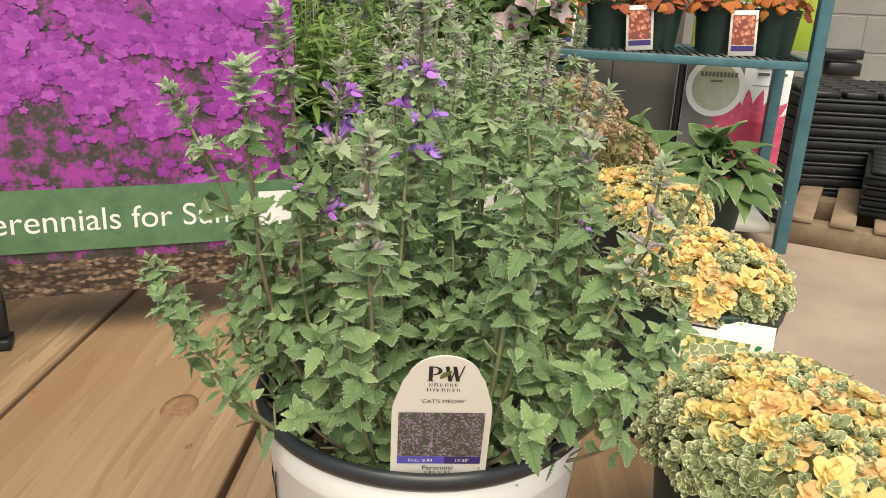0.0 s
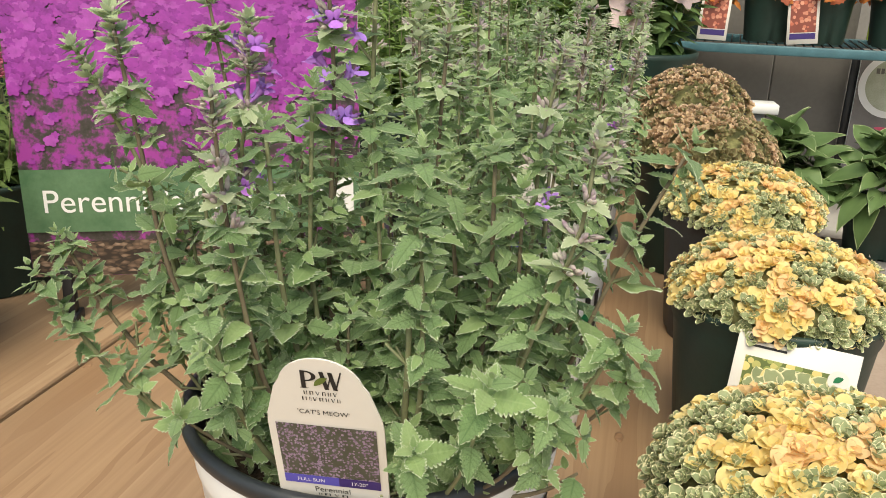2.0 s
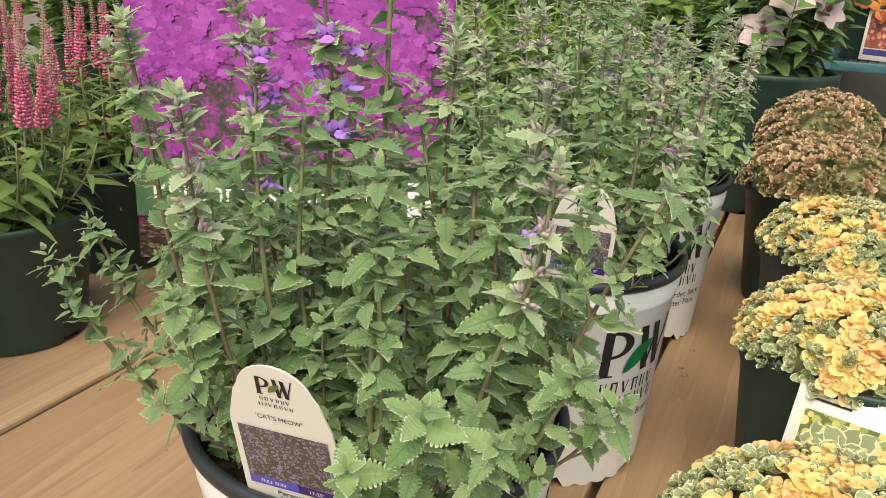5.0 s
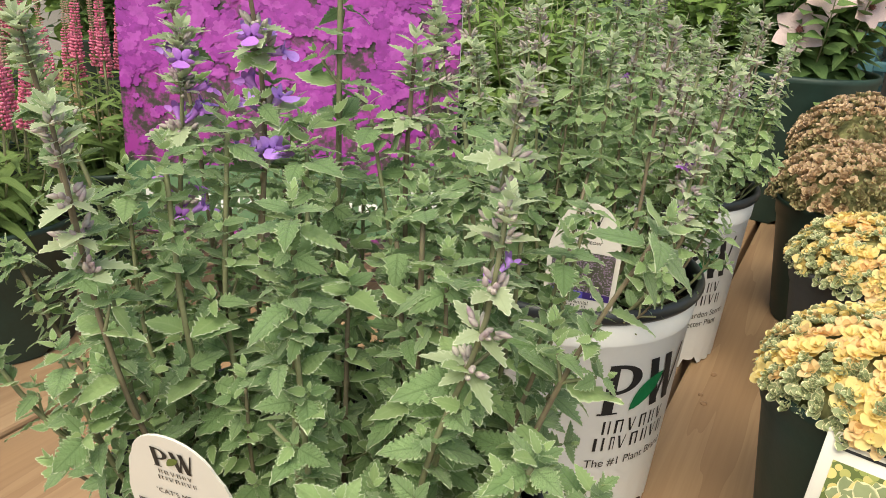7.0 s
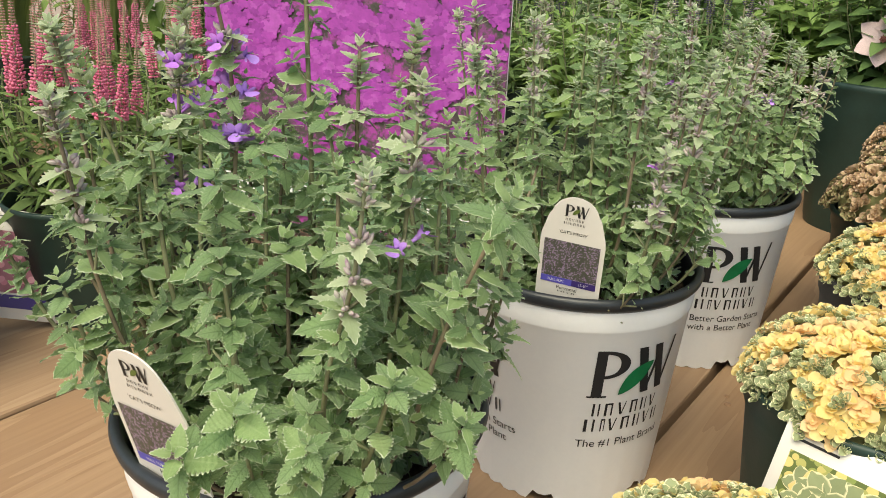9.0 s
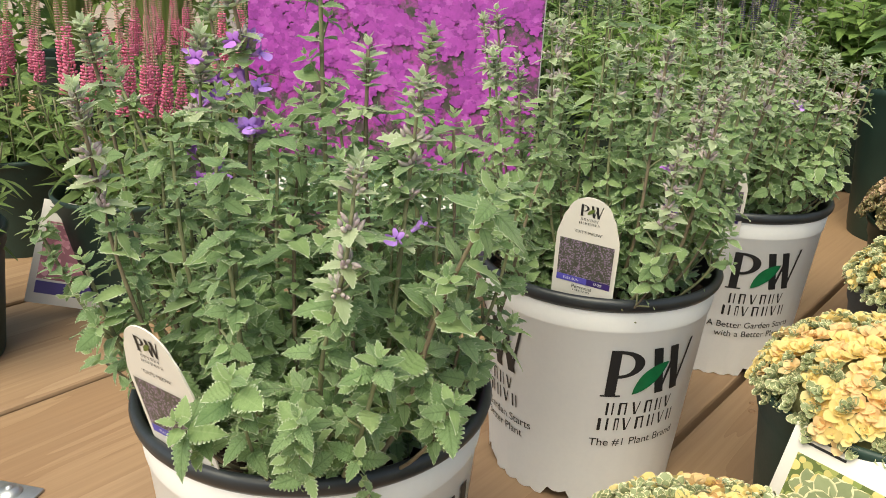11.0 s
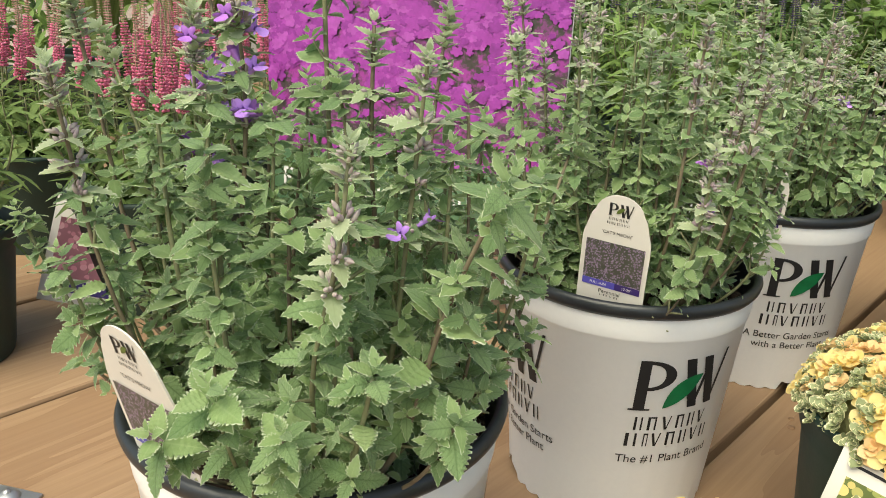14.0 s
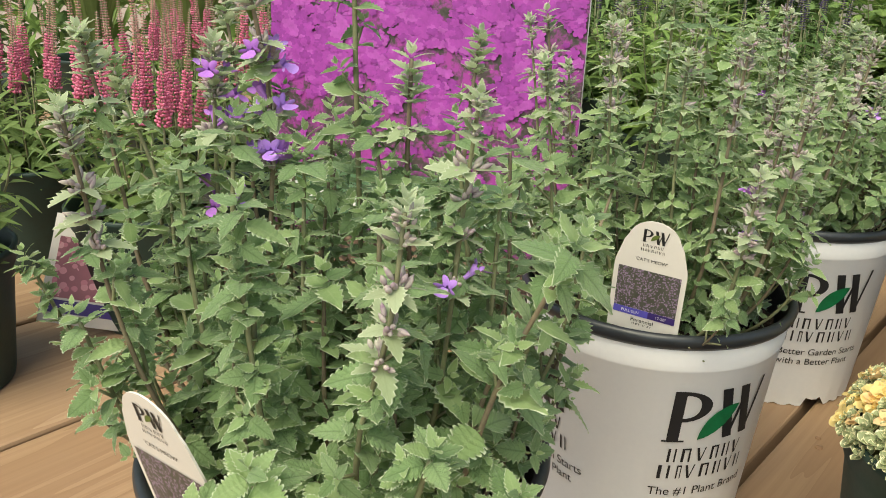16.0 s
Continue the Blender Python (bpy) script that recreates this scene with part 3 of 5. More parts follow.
def leaf_mark(cx, cy, length, width, ang, n=10):
    v, f = [], []
    for i in range(n + 1):
        t = i / n
        w = width * math.sin(math.pi * t) ** 0.8 * 0.5
        for s in (-1, 1):
            x, y = (t - 0.5) * length, s * w + 0.12 * width * math.sin(math.pi * t)
            v.append((cx + x * math.cos(ang) - y * math.sin(ang), cy + x * math.sin(ang) + y * math.cos(ang)))
        if i:
            f.append((2 * i - 2, 2 * i - 1, 2 * i + 1, 2 * i))
    return np.array(v), f


def bar(x0, x1, y, h, n=5):
    v, f = [], []
    for i in range(n + 1):
        x = x0 + (x1 - x0) * i / n
        v += [(x, y), (x, y + h)]
        if i:
            f.append((2 * i - 2, 2 * i, 2 * i + 1, 2 * i - 1))
    return np.array(v), f


def emblem(k):
    """The grower's mark as plain shapes, k metres high: an upright with a half ring, three slanting bars; bars for the name below."""
    out = [strip(-0.72 * k, 0, -0.72 * k, k, 0.20 * k), half_ring(-0.66 * k, 0.70 * k, 0.52 * k, 0.30 * k, 0.2 * k), strip(0.30 * k, 0.0, 0.10 * k, 1.0 * k, 0.2 * k),
           strip(0.30 * k, 0.0, 0.56 * k, 0.95 * k, 0.07 * k), strip(0.68 * k, 0.0, 0.48 * k, 1.0 * k, 0.2 * k), strip(0.68 * k, 0.0, 0.97 * k, 1.05 * k, 0.07 * k), bar(-0.9 * k, -0.52 * k, 0, 0.035 * k)]
    return out


def name_bars(k, y, widths, h):
    out, x = [], -sum(widths) / 2 * k
    for i, w in enumerate(widths):
        if i % 3 == 2:
            out += [strip(x + w * 0.36 * k, y, x + w * 0.14 * k, y + h, 0.16 * k, 1), strip(x + w * 0.40 * k, y, x + w * 0.66 * k, y + h, 0.08 * k, 1)]
        else:
            out += [bar(x + w * 0.08 * k, x + w * 0.26 * k, y, h, 1), bar(x + w * 0.56 * k, x + w * 0.68 * k, y, h, 1), bar(x + w * 0.26 * k, x + w * 0.56 * k, y + h * 0.88, h * 0.12, 1)][:2 + i % 2]
        x += w * k
    return out


def wrap(shapes, r_of, a0, lift=0.0006):
    """Lays flat shapes round a pot whose radius at height z is r_of(z), about the angle a0."""
    j = []
    for v, f in shapes:
        w = []
        for x, y in v:
            r = r_of(y) + lift
            a = a0 + x / r
            w.append((r * math.cos(a), r * math.sin(a), y))
        j.append((w, f))
    return j


def flat_part(name, shapes, material, parent, z=0.0, label=""):
    j = join_mesh(name, [material])
    for v, f in shapes:
        add_to(j, [(x, y, z) for x, y in v], f)
    return child(name, finish(j, False), parent, label=label)


def shift(shapes, dx, dy):
    return [(v + np.array([dx, dy]), f) for v, f in shapes]


# ---- pots ----
TALL, R_BASE = 1.042, 0.078


def white_r(z):
    return R_BASE + (0.0935 - R_BASE) * z / (0.170 * TALL)


def white_pot(at, prints, turn, label):
    pot = thing("nursery_pot", pose(*at, 0, 0, turn), label, "plant pot", "row of white nursery pots")
    n = 96
    bm = bmesh.new()
    prof = [(0.0, 0), (0.012, 0), (0.024, 0.0), (0.15, 0), (0.1515, 0.0010), (0.1535, 0.0012), (0.168, 0.0012), (0.170, 0.0)]
    rings = []
    for z, dr in [(TALL * q, dr) for q, dr in prof]:
        ring = []
        for i in range(n):
            a = 2 * math.pi * i / n
            notch = (i % 16) in (0, 1, 2, 3)
            flute = 0.0016 * (math.sin(a * 32) > 0.2) if z < 0.02 else 0
            zz = z + (0.007 if z == 0.0 and notch else 0) + (0.0012 * (math.sin(a * 32) > 0.2) if z == 0 else 0)
            r = white_r(zz) + dr - flute
            ring.append(bm.verts.new((r * math.cos(a), r * math.sin(a), zz)))
        rings.append(ring)
    for a, b in zip(rings, rings[1:]):
        for i in range(n):
            bm.faces.new((a[i], a[(i + 1) % n], b[(i + 1) % n], b[i]))
    body = part("pot_body", bm, POT_WHITE, pot)
    rim = lathe([(0.0925, 0.168), (0.0955, 0.1685), (0.0975, 0.171), (0.0985, 0.1745), (0.0975, 0.1775), (0.0950, 0.1785), (0.0925, 0.1770), (0.0915, 0.172), (0.0895, 0.150), (0.0885, 0.135)], 96)
    bmesh.ops.scale(rim, vec=(1, 1, TALL), verts=rim.verts)
    part("rim", rim, POT_BLACK, pot, "dark charcoal rolled rim")
    for ang, words in prints:
        a0 = radians(ang - turn)
        k = 0.0402
        ink = shift(emblem(k), 0, 0.1035)
        names = name_bars(0.0112, 0.0868, (0.85, 0.95, 1.0, 0.9, 0.8, 0.95), 0.0112) + name_bars(0.0112, 0.0728, (1.2, 0.5, 1.0, 1.0, 0.85, 0.95, 0.8), 0.0112)
        slogans = []
        for i, line in enumerate(words):
            v, f = text_flat(line, 0.0098)
            slogans.append(("slogan", [(v + np.array([0, 0.0585 - 0.0105 * i]), f)], INK))
        for name, shapes, m in (*slogans, ("emblem", ink, INK), ("name_print", names, INK), ("leaf_mark", [leaf_mark(0.05 * k, 0.1035 + 0.36 * k, 0.95 * k, 0.34 * k, radians(42))], INK_GREEN)):
            j = join_mesh(name, [m])
            for v, f in wrap(shapes, white_r, a0, 0.0011 if name == "leaf_mark" else 0.0007):
                add_to(j, v, f)
            child(name, finish(j, False), body)
    soil = tagged(new("potting_soil", bpy.data.meshes.new("potting_soil")), "dark bark potting soil filling a pot", "soil", kind="stuff")
    soil.matrix_basis = pose(*at)
    b = bmesh.new()
    bmesh.ops.create_circle(b, cap_ends=True, cap_tris=True, segments=48, radius=0.0885)
    bmesh.ops.subdivide_edges(b, edges=b.edges[:], cuts=4, use_grid_fill=True)
    for v in b.verts:
        v.co.z = 0.161 + 0.006 * noise.noise(v.co * 70) + 0.004 * noise.noise(v.co * 220)
    b.to_mesh(soil.data), b.free()
    soil.data.materials.append(SOIL)
    return pot


ONE, TWO = ("The #1 Plant Brand",), ("A Better Garden Starts", "with a Better Plant")
A_AT, B_AT, C_AT = (0.0, 0.422, 0.001), (0.024, 0.7156, 0.001), (0.0385, 1.0105, 0.001)
white_pot(A_AT, ((2, ONE), (182, ONE), (92, TWO)), 10, "white plastic nursery pot with a dark rim and printed mark")
white_pot(B_AT, ((-33, ONE), (-123, TWO), (57, TWO)), 40, "white plastic nursery pot with a dark rim and slogan")
white_pot(C_AT, ((-47, TWO), (-136, ONE), (44, ONE)), 75, "white plastic nursery pot standing behind the other two")


# ---- plant tags ----
def photo_material(name, a, b, c, scale, spread=0.5):
    """A small printed picture of blossom: specks of b and c on a dark a."""
    m, ns, ln, bs = nodes_of(name)
    co = ns.new("ShaderNodeTexCoord").outputs["Object"]
    vo = ns.new("ShaderNodeTexVoronoi")
    vo.inputs["Scale"].default_value = scale
    ln.new(co, vo.inputs["Vector"])
    big = noise_tex(ns, ln, co, scale * 0.12, 3)
    sep = ns.new("ShaderNodeSeparateColor")
    ln.new(vo.outputs["Color"], sep.inputs[0])
    on = math_node(ns, ln, "GREATER_THAN", math_node(ns, ln, "ADD", sep.outputs[0], math_node(ns, ln, "SUBTRACT", big, 0.5)), 1 - spread)
    dab = math_node(ns, ln, "MULTIPLY", on, math_node(ns, ln, "LESS_THAN", vo.outputs["Distance"], 0.5))
    ground = mix(ns, ln, big, rgb(a, 0.5), rgb(a, 1.8))
    ln.new(mix(ns, ln, dab, ground, mix(ns, ln, sep.outputs[1], rgb(b), rgb(c))), bs.inputs["Base Color"])
    bs.inputs["Roughness"].default_value = 0.4
    return m


PHOTO_CATMINT = photo_material("printed_catmint_picture", (0.055, 0.06, 0.045), (0.17, 0.11, 0.19), (0.32, 0.24, 0.36), 760, 0.72)


def catmint_tag(at, label):
    """An arched white tag, 53 mm wide, leaning back in the pot. at: pose of its lower middle; x right, y up, z out of its face."""
    tag = thing("plant_tag", at @ Matrix.Scale(0.885, 4), label, "plant tag", "catmint tags")
    w = 0.026
    out = [(-w, -0.006), (-0.006, -0.006), (-0.005, -0.04), (0.005, -0.04), (0.006, -0.006), (w, -0.006), (w * 1.0, 0.045), (w * 0.98, 0.050), (w * 0.80, 0.066)] + [(w * 0.72 * math.cos(a) , 0.0665 + 0.0165 * math.sin(a)) for a in [math.pi * i / 14 for i in range(1, 14)]] + [(-w * 0.80, 0.066), (-w * 0.98, 0.050), (-w, 0.045)]
    bm = bmesh.new()
    f = bm.faces.new([bm.verts.new((x, y, 0)) for x, y in out])
    r = bmesh.ops.extrude_face_region(bm, geom=[f])
    bmesh.ops.translate(bm, vec=(0, 0, 0.0009), verts=[g for g in r["geom"] if isinstance(g, bmesh.types.BMVert)])
    bmesh.ops.recalc_face_normals(bm, faces=bm.faces[:])
    tag, root = part("card", bm, TAG_WHITE, tag, smooth=False), tag
    z = 0.0013
    flat_part("picture", [bar(-0.0225, 0.0225, 0.0125, 0.0325)], PHOTO_CATMINT, tag, z, "dark picture of purple blossom")
    flat_part("blue_band", [bar(-0.0225, 0.003, 0.0068, 0.0056)], TAG_BLUE, tag, z)
    flat_part("navy_band", [bar(0.003, 0.0225, 0.0068, 0.0056)], TAG_NAVY, tag, z)
    ink = shift(emblem(0.0098), 0, 0.0668)
    names = name_bars(0.0028, 0.0632, (0.9, 0.95, 1.0, 0.9, 0.8, 0.95), 0.0021) + name_bars(0.0028, 0.0598, (1.2, 0.5, 1.0, 1.0, 0.85, 0.95, 0.8), 0.0021) + name_bars(0.003, -0.0005, (0.9, 1.6, 1.2, 1.5), 0.0014)
    flat_part("name_print", names, INK, tag, z)
    flat_part("variety_name", shift([text_flat("'CAT'S MEOW'", 0.0036)], 0, 0.0518), INK, tag, z)
    flat_part("plant_kind", shift([text_flat("Perennial", 0.0046)], -0.0005, 0.0020), INK, tag, z)
    flat_part("emblem", ink, INK, tag, z)
    flat_part("leaf_mark", [leaf_mark(0.0005, 0.0712, 0.008, 0.003, radians(40))], plain("olive_ink", (0.10, 0.14, 0.03), 0.5), tag, z + 0.0002)
    flat_part("lettering", shift([text_flat("FULL SUN", 0.0030)], -0.010, 0.0086), WHITE_INK, tag, z + 0.0002)
    flat_part("lettering", shift([text_flat('17-20"', 0.0030)], 0.0125, 0.0086), WHITE_INK, tag, z + 0.0002)
    return root


catmint_tag(pose(0.0075, 0.3315, 0.186, 104, 0, 3), "arched white plastic plant tag stuck in the pot's soil")
catmint_tag(pose(0.0515, 0.6365, 0.186, 97, 3, 10), "arched white plant tag leaning against the pot rim")
catmint_tag(pose(0.052, 0.918, 0.170, 98, 2, 12), "arched white plant tag half hidden by the catmint")


# ---- the three catmint plants ----
STEMS_A = [("green", (), ((-0.086, -0.057, 0.324), (-0.086, -0.066, 0.369))), ("green", (), ((-0.100, -0.025, 0.290), (-0.129, -0.030, 0.352))), ("green", (), ((-0.072, 0.006, 0.31), (-0.083, 0.003, 0.388))),
           ("budded", (), ((-0.026, -0.098, 0.280), (-0.028, -0.101, 0.318), (-0.026, -0.107, 0.350))), ("flowering", (0.352, 0.328, 0.303), ((-0.058, -0.024, 0.303), (-0.049, -0.030, 0.327), (-0.046, -0.030, 0.366))),
           ("flowering", (0.372, 0.348, 0.326), ((-0.010, -0.029, 0.325), (-0.008, -0.034, 0.371), (-0.009, -0.045, 0.405))), ("budded", (), ((-0.006, 0.014, 0.33), (-0.003, 0.010, 0.368), (0.002, 0.004, 0.445))),
           ("green", (), ((0.026, 0.010, 0.30), (0.032, 0.006, 0.366))), ("green", (), ((0.002, 0.080, 0.30), (-0.003, 0.098, 0.366))), ("budded", (0.290,), ((0.077, -0.020, 0.290), (0.076, -0.015, 0.318), (0.084, -0.019, 0.358))),
           ("budded", (), ((0.080, -0.075, 0.250), (0.092, -0.076, 0.284), (0.098, -0.077, 0.300), (0.101, -0.075, 0.336))), ("leafy", (), ((0.037, -0.080, 0.288), (0.041, -0.086, 0.325))),
           ("leafy", (), ((0.110, -0.038, 0.270), (0.134, -0.037, 0.322))), ("leafy", (), ((0.078, 0.082, 0.275), (0.079, 0.099, 0.308))), ("leafy", (), ((0.002, -0.068, 0.235), (0.003, -0.108, 0.279)))]
SHOOTS_A = [(-0.139, -0.041, 0.262), (-0.119, -0.085, 0.264), (-0.056, -0.091, 0.210), (0.070, -0.109, 0.248), (0.093, -0.098, 0.238), (0.115, -0.078, 0.262), (0.125, -0.046, 0.233), (0.045, -0.115, 0.224), (0.104, -0.070, 0.196), (-0.100, -0.062, 0.205)]


def clear_of_tag(p, wide=0.030):
    """Where the tag's face shows, no leaf hangs."""
    return abs(p.x - 0.0075) < wide and p.y < -0.076 and p.z < 0.258


def tops(seed, n, h0, h1, spread, budded=0.6):
    r = random.Random(seed)
    out = []
    for i in range(n):
        a, q = i * 2.399, math.sqrt((i + 0.5) / n) * spread
        z = h0 + (h1 - h0) * r.random() * (1.05 - 0.5 * (q / spread) ** 2)
        kind = "budded" if r.random() < budded else ("green" if r.random() < 0.5 else "leafy")
        out.append((kind, (z - 0.03,) if r.random() < 0.10 and kind == "budded" else (), ((q * 0.9 * math.cos(a), q * 0.9 * math.sin(a), z - 0.07), (q * math.cos(a), q * math.sin(a), z))))
    return out


def dome(seed, n, r0, r1, low, high, drop):
    """Tips of shorter stems, spread evenly in a ring; their heights fall off outwards."""
    r = random.Random(seed)
    out = []
    for i in range(n):
        a, q = i * 2.399 + r.uniform(-0.3, 0.3), math.sqrt(r0 ** 2 + (r1 ** 2 - r0 ** 2) * (i + 0.5) / n)
        out.append((q * math.cos(a), q * math.sin(a), r.uniform(low, high) - drop * (q / 0.11) ** 2))
    return out


catmint(A_AT, 0.161, STEMS_A, SHOOTS_A + dome(17, 42, 0.012, 0.112, 0.290, 0.350, 0.055) + dome(19, 40, 0.03, 0.104, 0.215, 0.270, 0.022), 11, 300, "bushy green catmint with violet flowers in a white pot", Vector((0.3, -0.9, 0.35)), keep_out=clear_of_tag, pale=0.12)
catmint(B_AT, 0.161, tops(5, 30, 0.305, 0.405, 0.118) + [("budded", (0.279, 0.257), ((0.085, -0.088, 0.240), (0.091, -0.096, 0.298)))], dome(21, 40, 0.01, 0.115, 0.26, 0.34, 0.06) + dome(22, 24, 0.05, 0.112, 0.20, 0.25, 0.02), 23, 200, "bushy catmint with grey-purple buds in a white pot", Vector((0.5, -0.8, 0.3)), keep_out=lambda p, wide=0.036: abs(p.x - 0.032) < wide and p.y < -0.066 and p.z < 0.280, bloom_size=0.0105, leaf=0.95, pale=0.60)
catmint(C_AT, 0.161, tops(8, 30, 0.30, 0.400, 0.118), dome(23, 40, 0.01, 0.115, 0.26, 0.34, 0.06) + dome(24, 20, 0.05, 0.11, 0.20, 0.25, 0.02), 37, 0, "bushy catmint with fading buds behind the others", Vector((0.6, -0.7, 0.3)), far=True, bloom_size=0.0105, leaf=0.95, pale=0.68)


# ---- printed sign ----
def sign_board():
    """A flat printed board on two black clip feet: lawn, magenta blossom, a green band with white words, bark mulch."""
    w, z0, z1 = 0.36, 0.054, 0.392
    sign = thing("printed_sign", pose(-0.497, 0.784, 0, 0, 0, 19.4) @ pose(0, 0, 0, -2.5), "printed sign of magenta blossom with a green title band", "sign")
    board = part("board", box(0, w, 0.0008, 0.005, z0, z1, 0.0006, 1), plain("sign_edge", (0.55, 0.50, 0.52), 0.5), sign)

    def face(name, shapes, m, y, label=""):
        j = join_mesh(name, [m])
        for v, f in shapes:
            add_to(j, [(a, -y, b) for a, b in v], f)
        return child(name, finish(j, False), board, label=label)

    m, ns, ln, bs = nodes_of("printed_planting")
    co = ns.new("ShaderNodeTexCoord").outputs["Object"]
    n1, n2 = noise_tex(ns, ln, co, 45, 5), noise_tex(ns, ln, co, 220, 3)
    ln.new(ramp(ns, ln, math_node(ns, ln, "ADD", math_node(ns, ln, "MULTIPLY", n1, 0.7), math_node(ns, ln, "MULTIPLY", n2, 0.3)), [(0.33, (0.02, 0.025, 0.015, 1)), (0.47, (0.06, 0.05, 0.05, 1)), (0.56, (0.30, 0.04, 0.28, 1))]), bs.inputs["Base Color"])
    bs.inputs["Roughness"].default_value = 0.35
    face("printed_ground", [bar(0.0004, w - 0.0004, z0 + 0.0006, z1 - z0 - 0.0012, 2)], m, 0.0)
    face("printed_lawn", [bar(0.05, w - 0.001, 0.376, 0.0148, 2)], plain("printed_lawn", (0.19, 0.27, 0.06), 0.4, 0.2, 40, 0.0), 0.0004)
    mm, ns, ln, bs = nodes_of("printed_mulch")
    co = ns.new("ShaderNodeTexCoord").outputs["Object"]
    mp = ns.new("ShaderNodeMapping")
    mp.inputs["Scale"].default_value = (1, 1, 2.2)
    ln.new(co, mp.inputs[0])
    v = ns.new("ShaderNodeTexVoronoi")
    v.inputs["Scale"].default_value = 130
    ln.new(mp.outputs[0], v.inputs["Vector"])
    sp = ns.new("ShaderNodeSeparateColor")
    ln.new(v.outputs["Color"], sp.inputs[0])
    ln.new(ramp(ns, ln, math_node(ns, ln, "SUBTRACT", sp.outputs[0], math_node(ns, ln, "MULTIPLY", v.outputs["Distance"], 0.6)), [(0.05, (0.03, 0.022, 0.018, 1)), (0.45, (0.13, 0.085, 0.06, 1)), (0.9, (0.33, 0.24, 0.18, 1))]), bs.inputs["Base Color"])
    bs.inputs["Roughness"].default_value = 0.4
    face("printed_mulch", [bar(0.0008, w - 0.0008, z0 + 0.001, 0.040, 2)], mm, 0.0004)
    # blossom: flat five-lobed shapes in drifts
    rnd = random.Random(4)
    pinks = [plain("magenta_ink", (0.305, 0.042, 0.325), 0.4, 0.22, 110, 0.0, 300), plain("pale_magenta_ink", (0.36, 0.070, 0.38), 0.4, 0.25, 110, 0.0, 300), plain("deep_magenta_ink", (0.24, 0.030, 0.265), 0.4, 0.3, 110, 0.0, 300)]
    j = join_mesh("printed_blossom", pinks)
    for i in range(6400):
        x, z = rnd.uniform(0.006, w - 0.006), 0.375 - (rnd.random() ** 0.9) * 0.235
        d = noise.noise((x * 22, z * 22, 3)) + 0.45 * noise.noise((x * 60, z * 60, 7))
        limit = -0.14 if z > 0.29 else (-0.02 if z > 0.255 else (0.16 if z > 0.225 else 0.5))
        if d < limit and rnd.random() < (0.93 if z > 0.255 else 0.985):
            continue
        r = rnd.uniform(0.0042, 0.0085)
        a0, y = rnd.uniform(0, 6.28), 0.0008 + i * 2.8e-7
        squash = rnd.uniform(0.6, 1.0)
        verts, faces = [(x, -y - 0.00005, z)], []
        for k in range(20):
            a = a0 + 2 * math.pi * k / 20
            rr = r * (0.66 + 0.34 * abs(math.sin(2.5 * 2 * math.pi * k / 20)) ** 0.6)
            verts.append((min(max(x + rr * math.cos(a), 0.001), w - 0.001), -y, z + rr * math.sin(a) * squash))
        faces = [(0, 1 + k, 1 + (k + 1) % 20) for k in range(20)]
        add_to(j, verts, faces, m=rnd.choices((0, 1, 2), (5, 3, 3))[0])
    child("printed_blossom", finish(j, False), board)
    band = plain("green_band_ink", (0.070, 0.165, 0.080), 0.4, 0.25, 40, 0.0, col2=(0.125, 0.225, 0.125))
    face("title_band", [bar(0.0009, w - 0.0009, 0.106, 0.069, 2)], band, 0.0026)
    v, f = text_flat("Perennials for Sun", 0.036, 0.258)
    face("title", [(v + np.array([0.151, 0.128]), f)], WHITE_INK, 0.0032, "white serif-like words on the green band")
    logo = [bar(0.315, 0.352, 0.122, 0.040, 2)]
    face("white_panel", logo, WHITE_INK, 0.0032)
    for x in (0.035, 0.325):
        foot = part("foot", box(x - 0.009, x + 0.009, -0.012, 0.018, 0, 0.012, 0.002, 2), BLACK_PLASTIC, sign)
        part("clip", box(x - 0.006, x + 0.006, -0.0045, 0.0095, 0.0125, 0.066, 0.0015, 2), BLACK_PLASTIC, sign)
    return sign


sign_board()


# ---- stonecrop mounds ----
def round_leaf(width=0.72, cup=0.18):
    """A short, broad, cupped leaf of length 1 along +y."""
    verts, uvs, faces = [], [], []
    rows, cols = 4, (-1, 0, 1)
    for i in range(rows + 1):
        u = i / rows
        w = max(0.06, width * 0.5 * math.sin(math.pi * min(0.97, 0.10 + 0.78 * u ** 0.8)) ** 0.8)
        if i == rows:
            w = width * 0.26
        for c in cols:
            y = u * (1 - 0.07 * c * c * (i == rows) - 0.06 * (abs(c) == 1) * (i >= rows - 1))
            verts.append((c * w, y, cup * (abs(c) ** 2 * 0.55 + u ** 2 * 0.9)))
            uvs.append((u, 0.5 + 0.5 * c))
    for i in range(rows):
        for c in range(2):
            a = i * 3 + c
            faces.append((a, a + 1, a + 4, a + 3))
    return np.array(verts), faces, uvs


ROUND = [round_leaf(0.84, 0.20), round_leaf(0.84, 0.26), round_leaf(1.0, 0.12)]


def rosette(name, material, seed, leaves, open_, shape):
    """A rosette of radius about 1 that faces +z."""
    rnd = random.Random(seed)
    j = join_mesh(name, [material])
    for i in range(leaves):
        t = i / leaves
        m = Matrix.Rotation(i * 2.4 + rnd.uniform(-0.2, 0.2), 4, "Z") @ Matrix.Translation((0, 0.03, 0.10 * t)) @ Matrix.Rotation(radians(open_ + (82 - open_) * t ** 1.3 + rnd.uniform(-8, 8)), 4, "X")
        put(ROUND[shape], m @ Matrix.Scale((1 - 0.62 * t) * rnd.uniform(0.85, 1.1), 4), j)
    return finish(j)


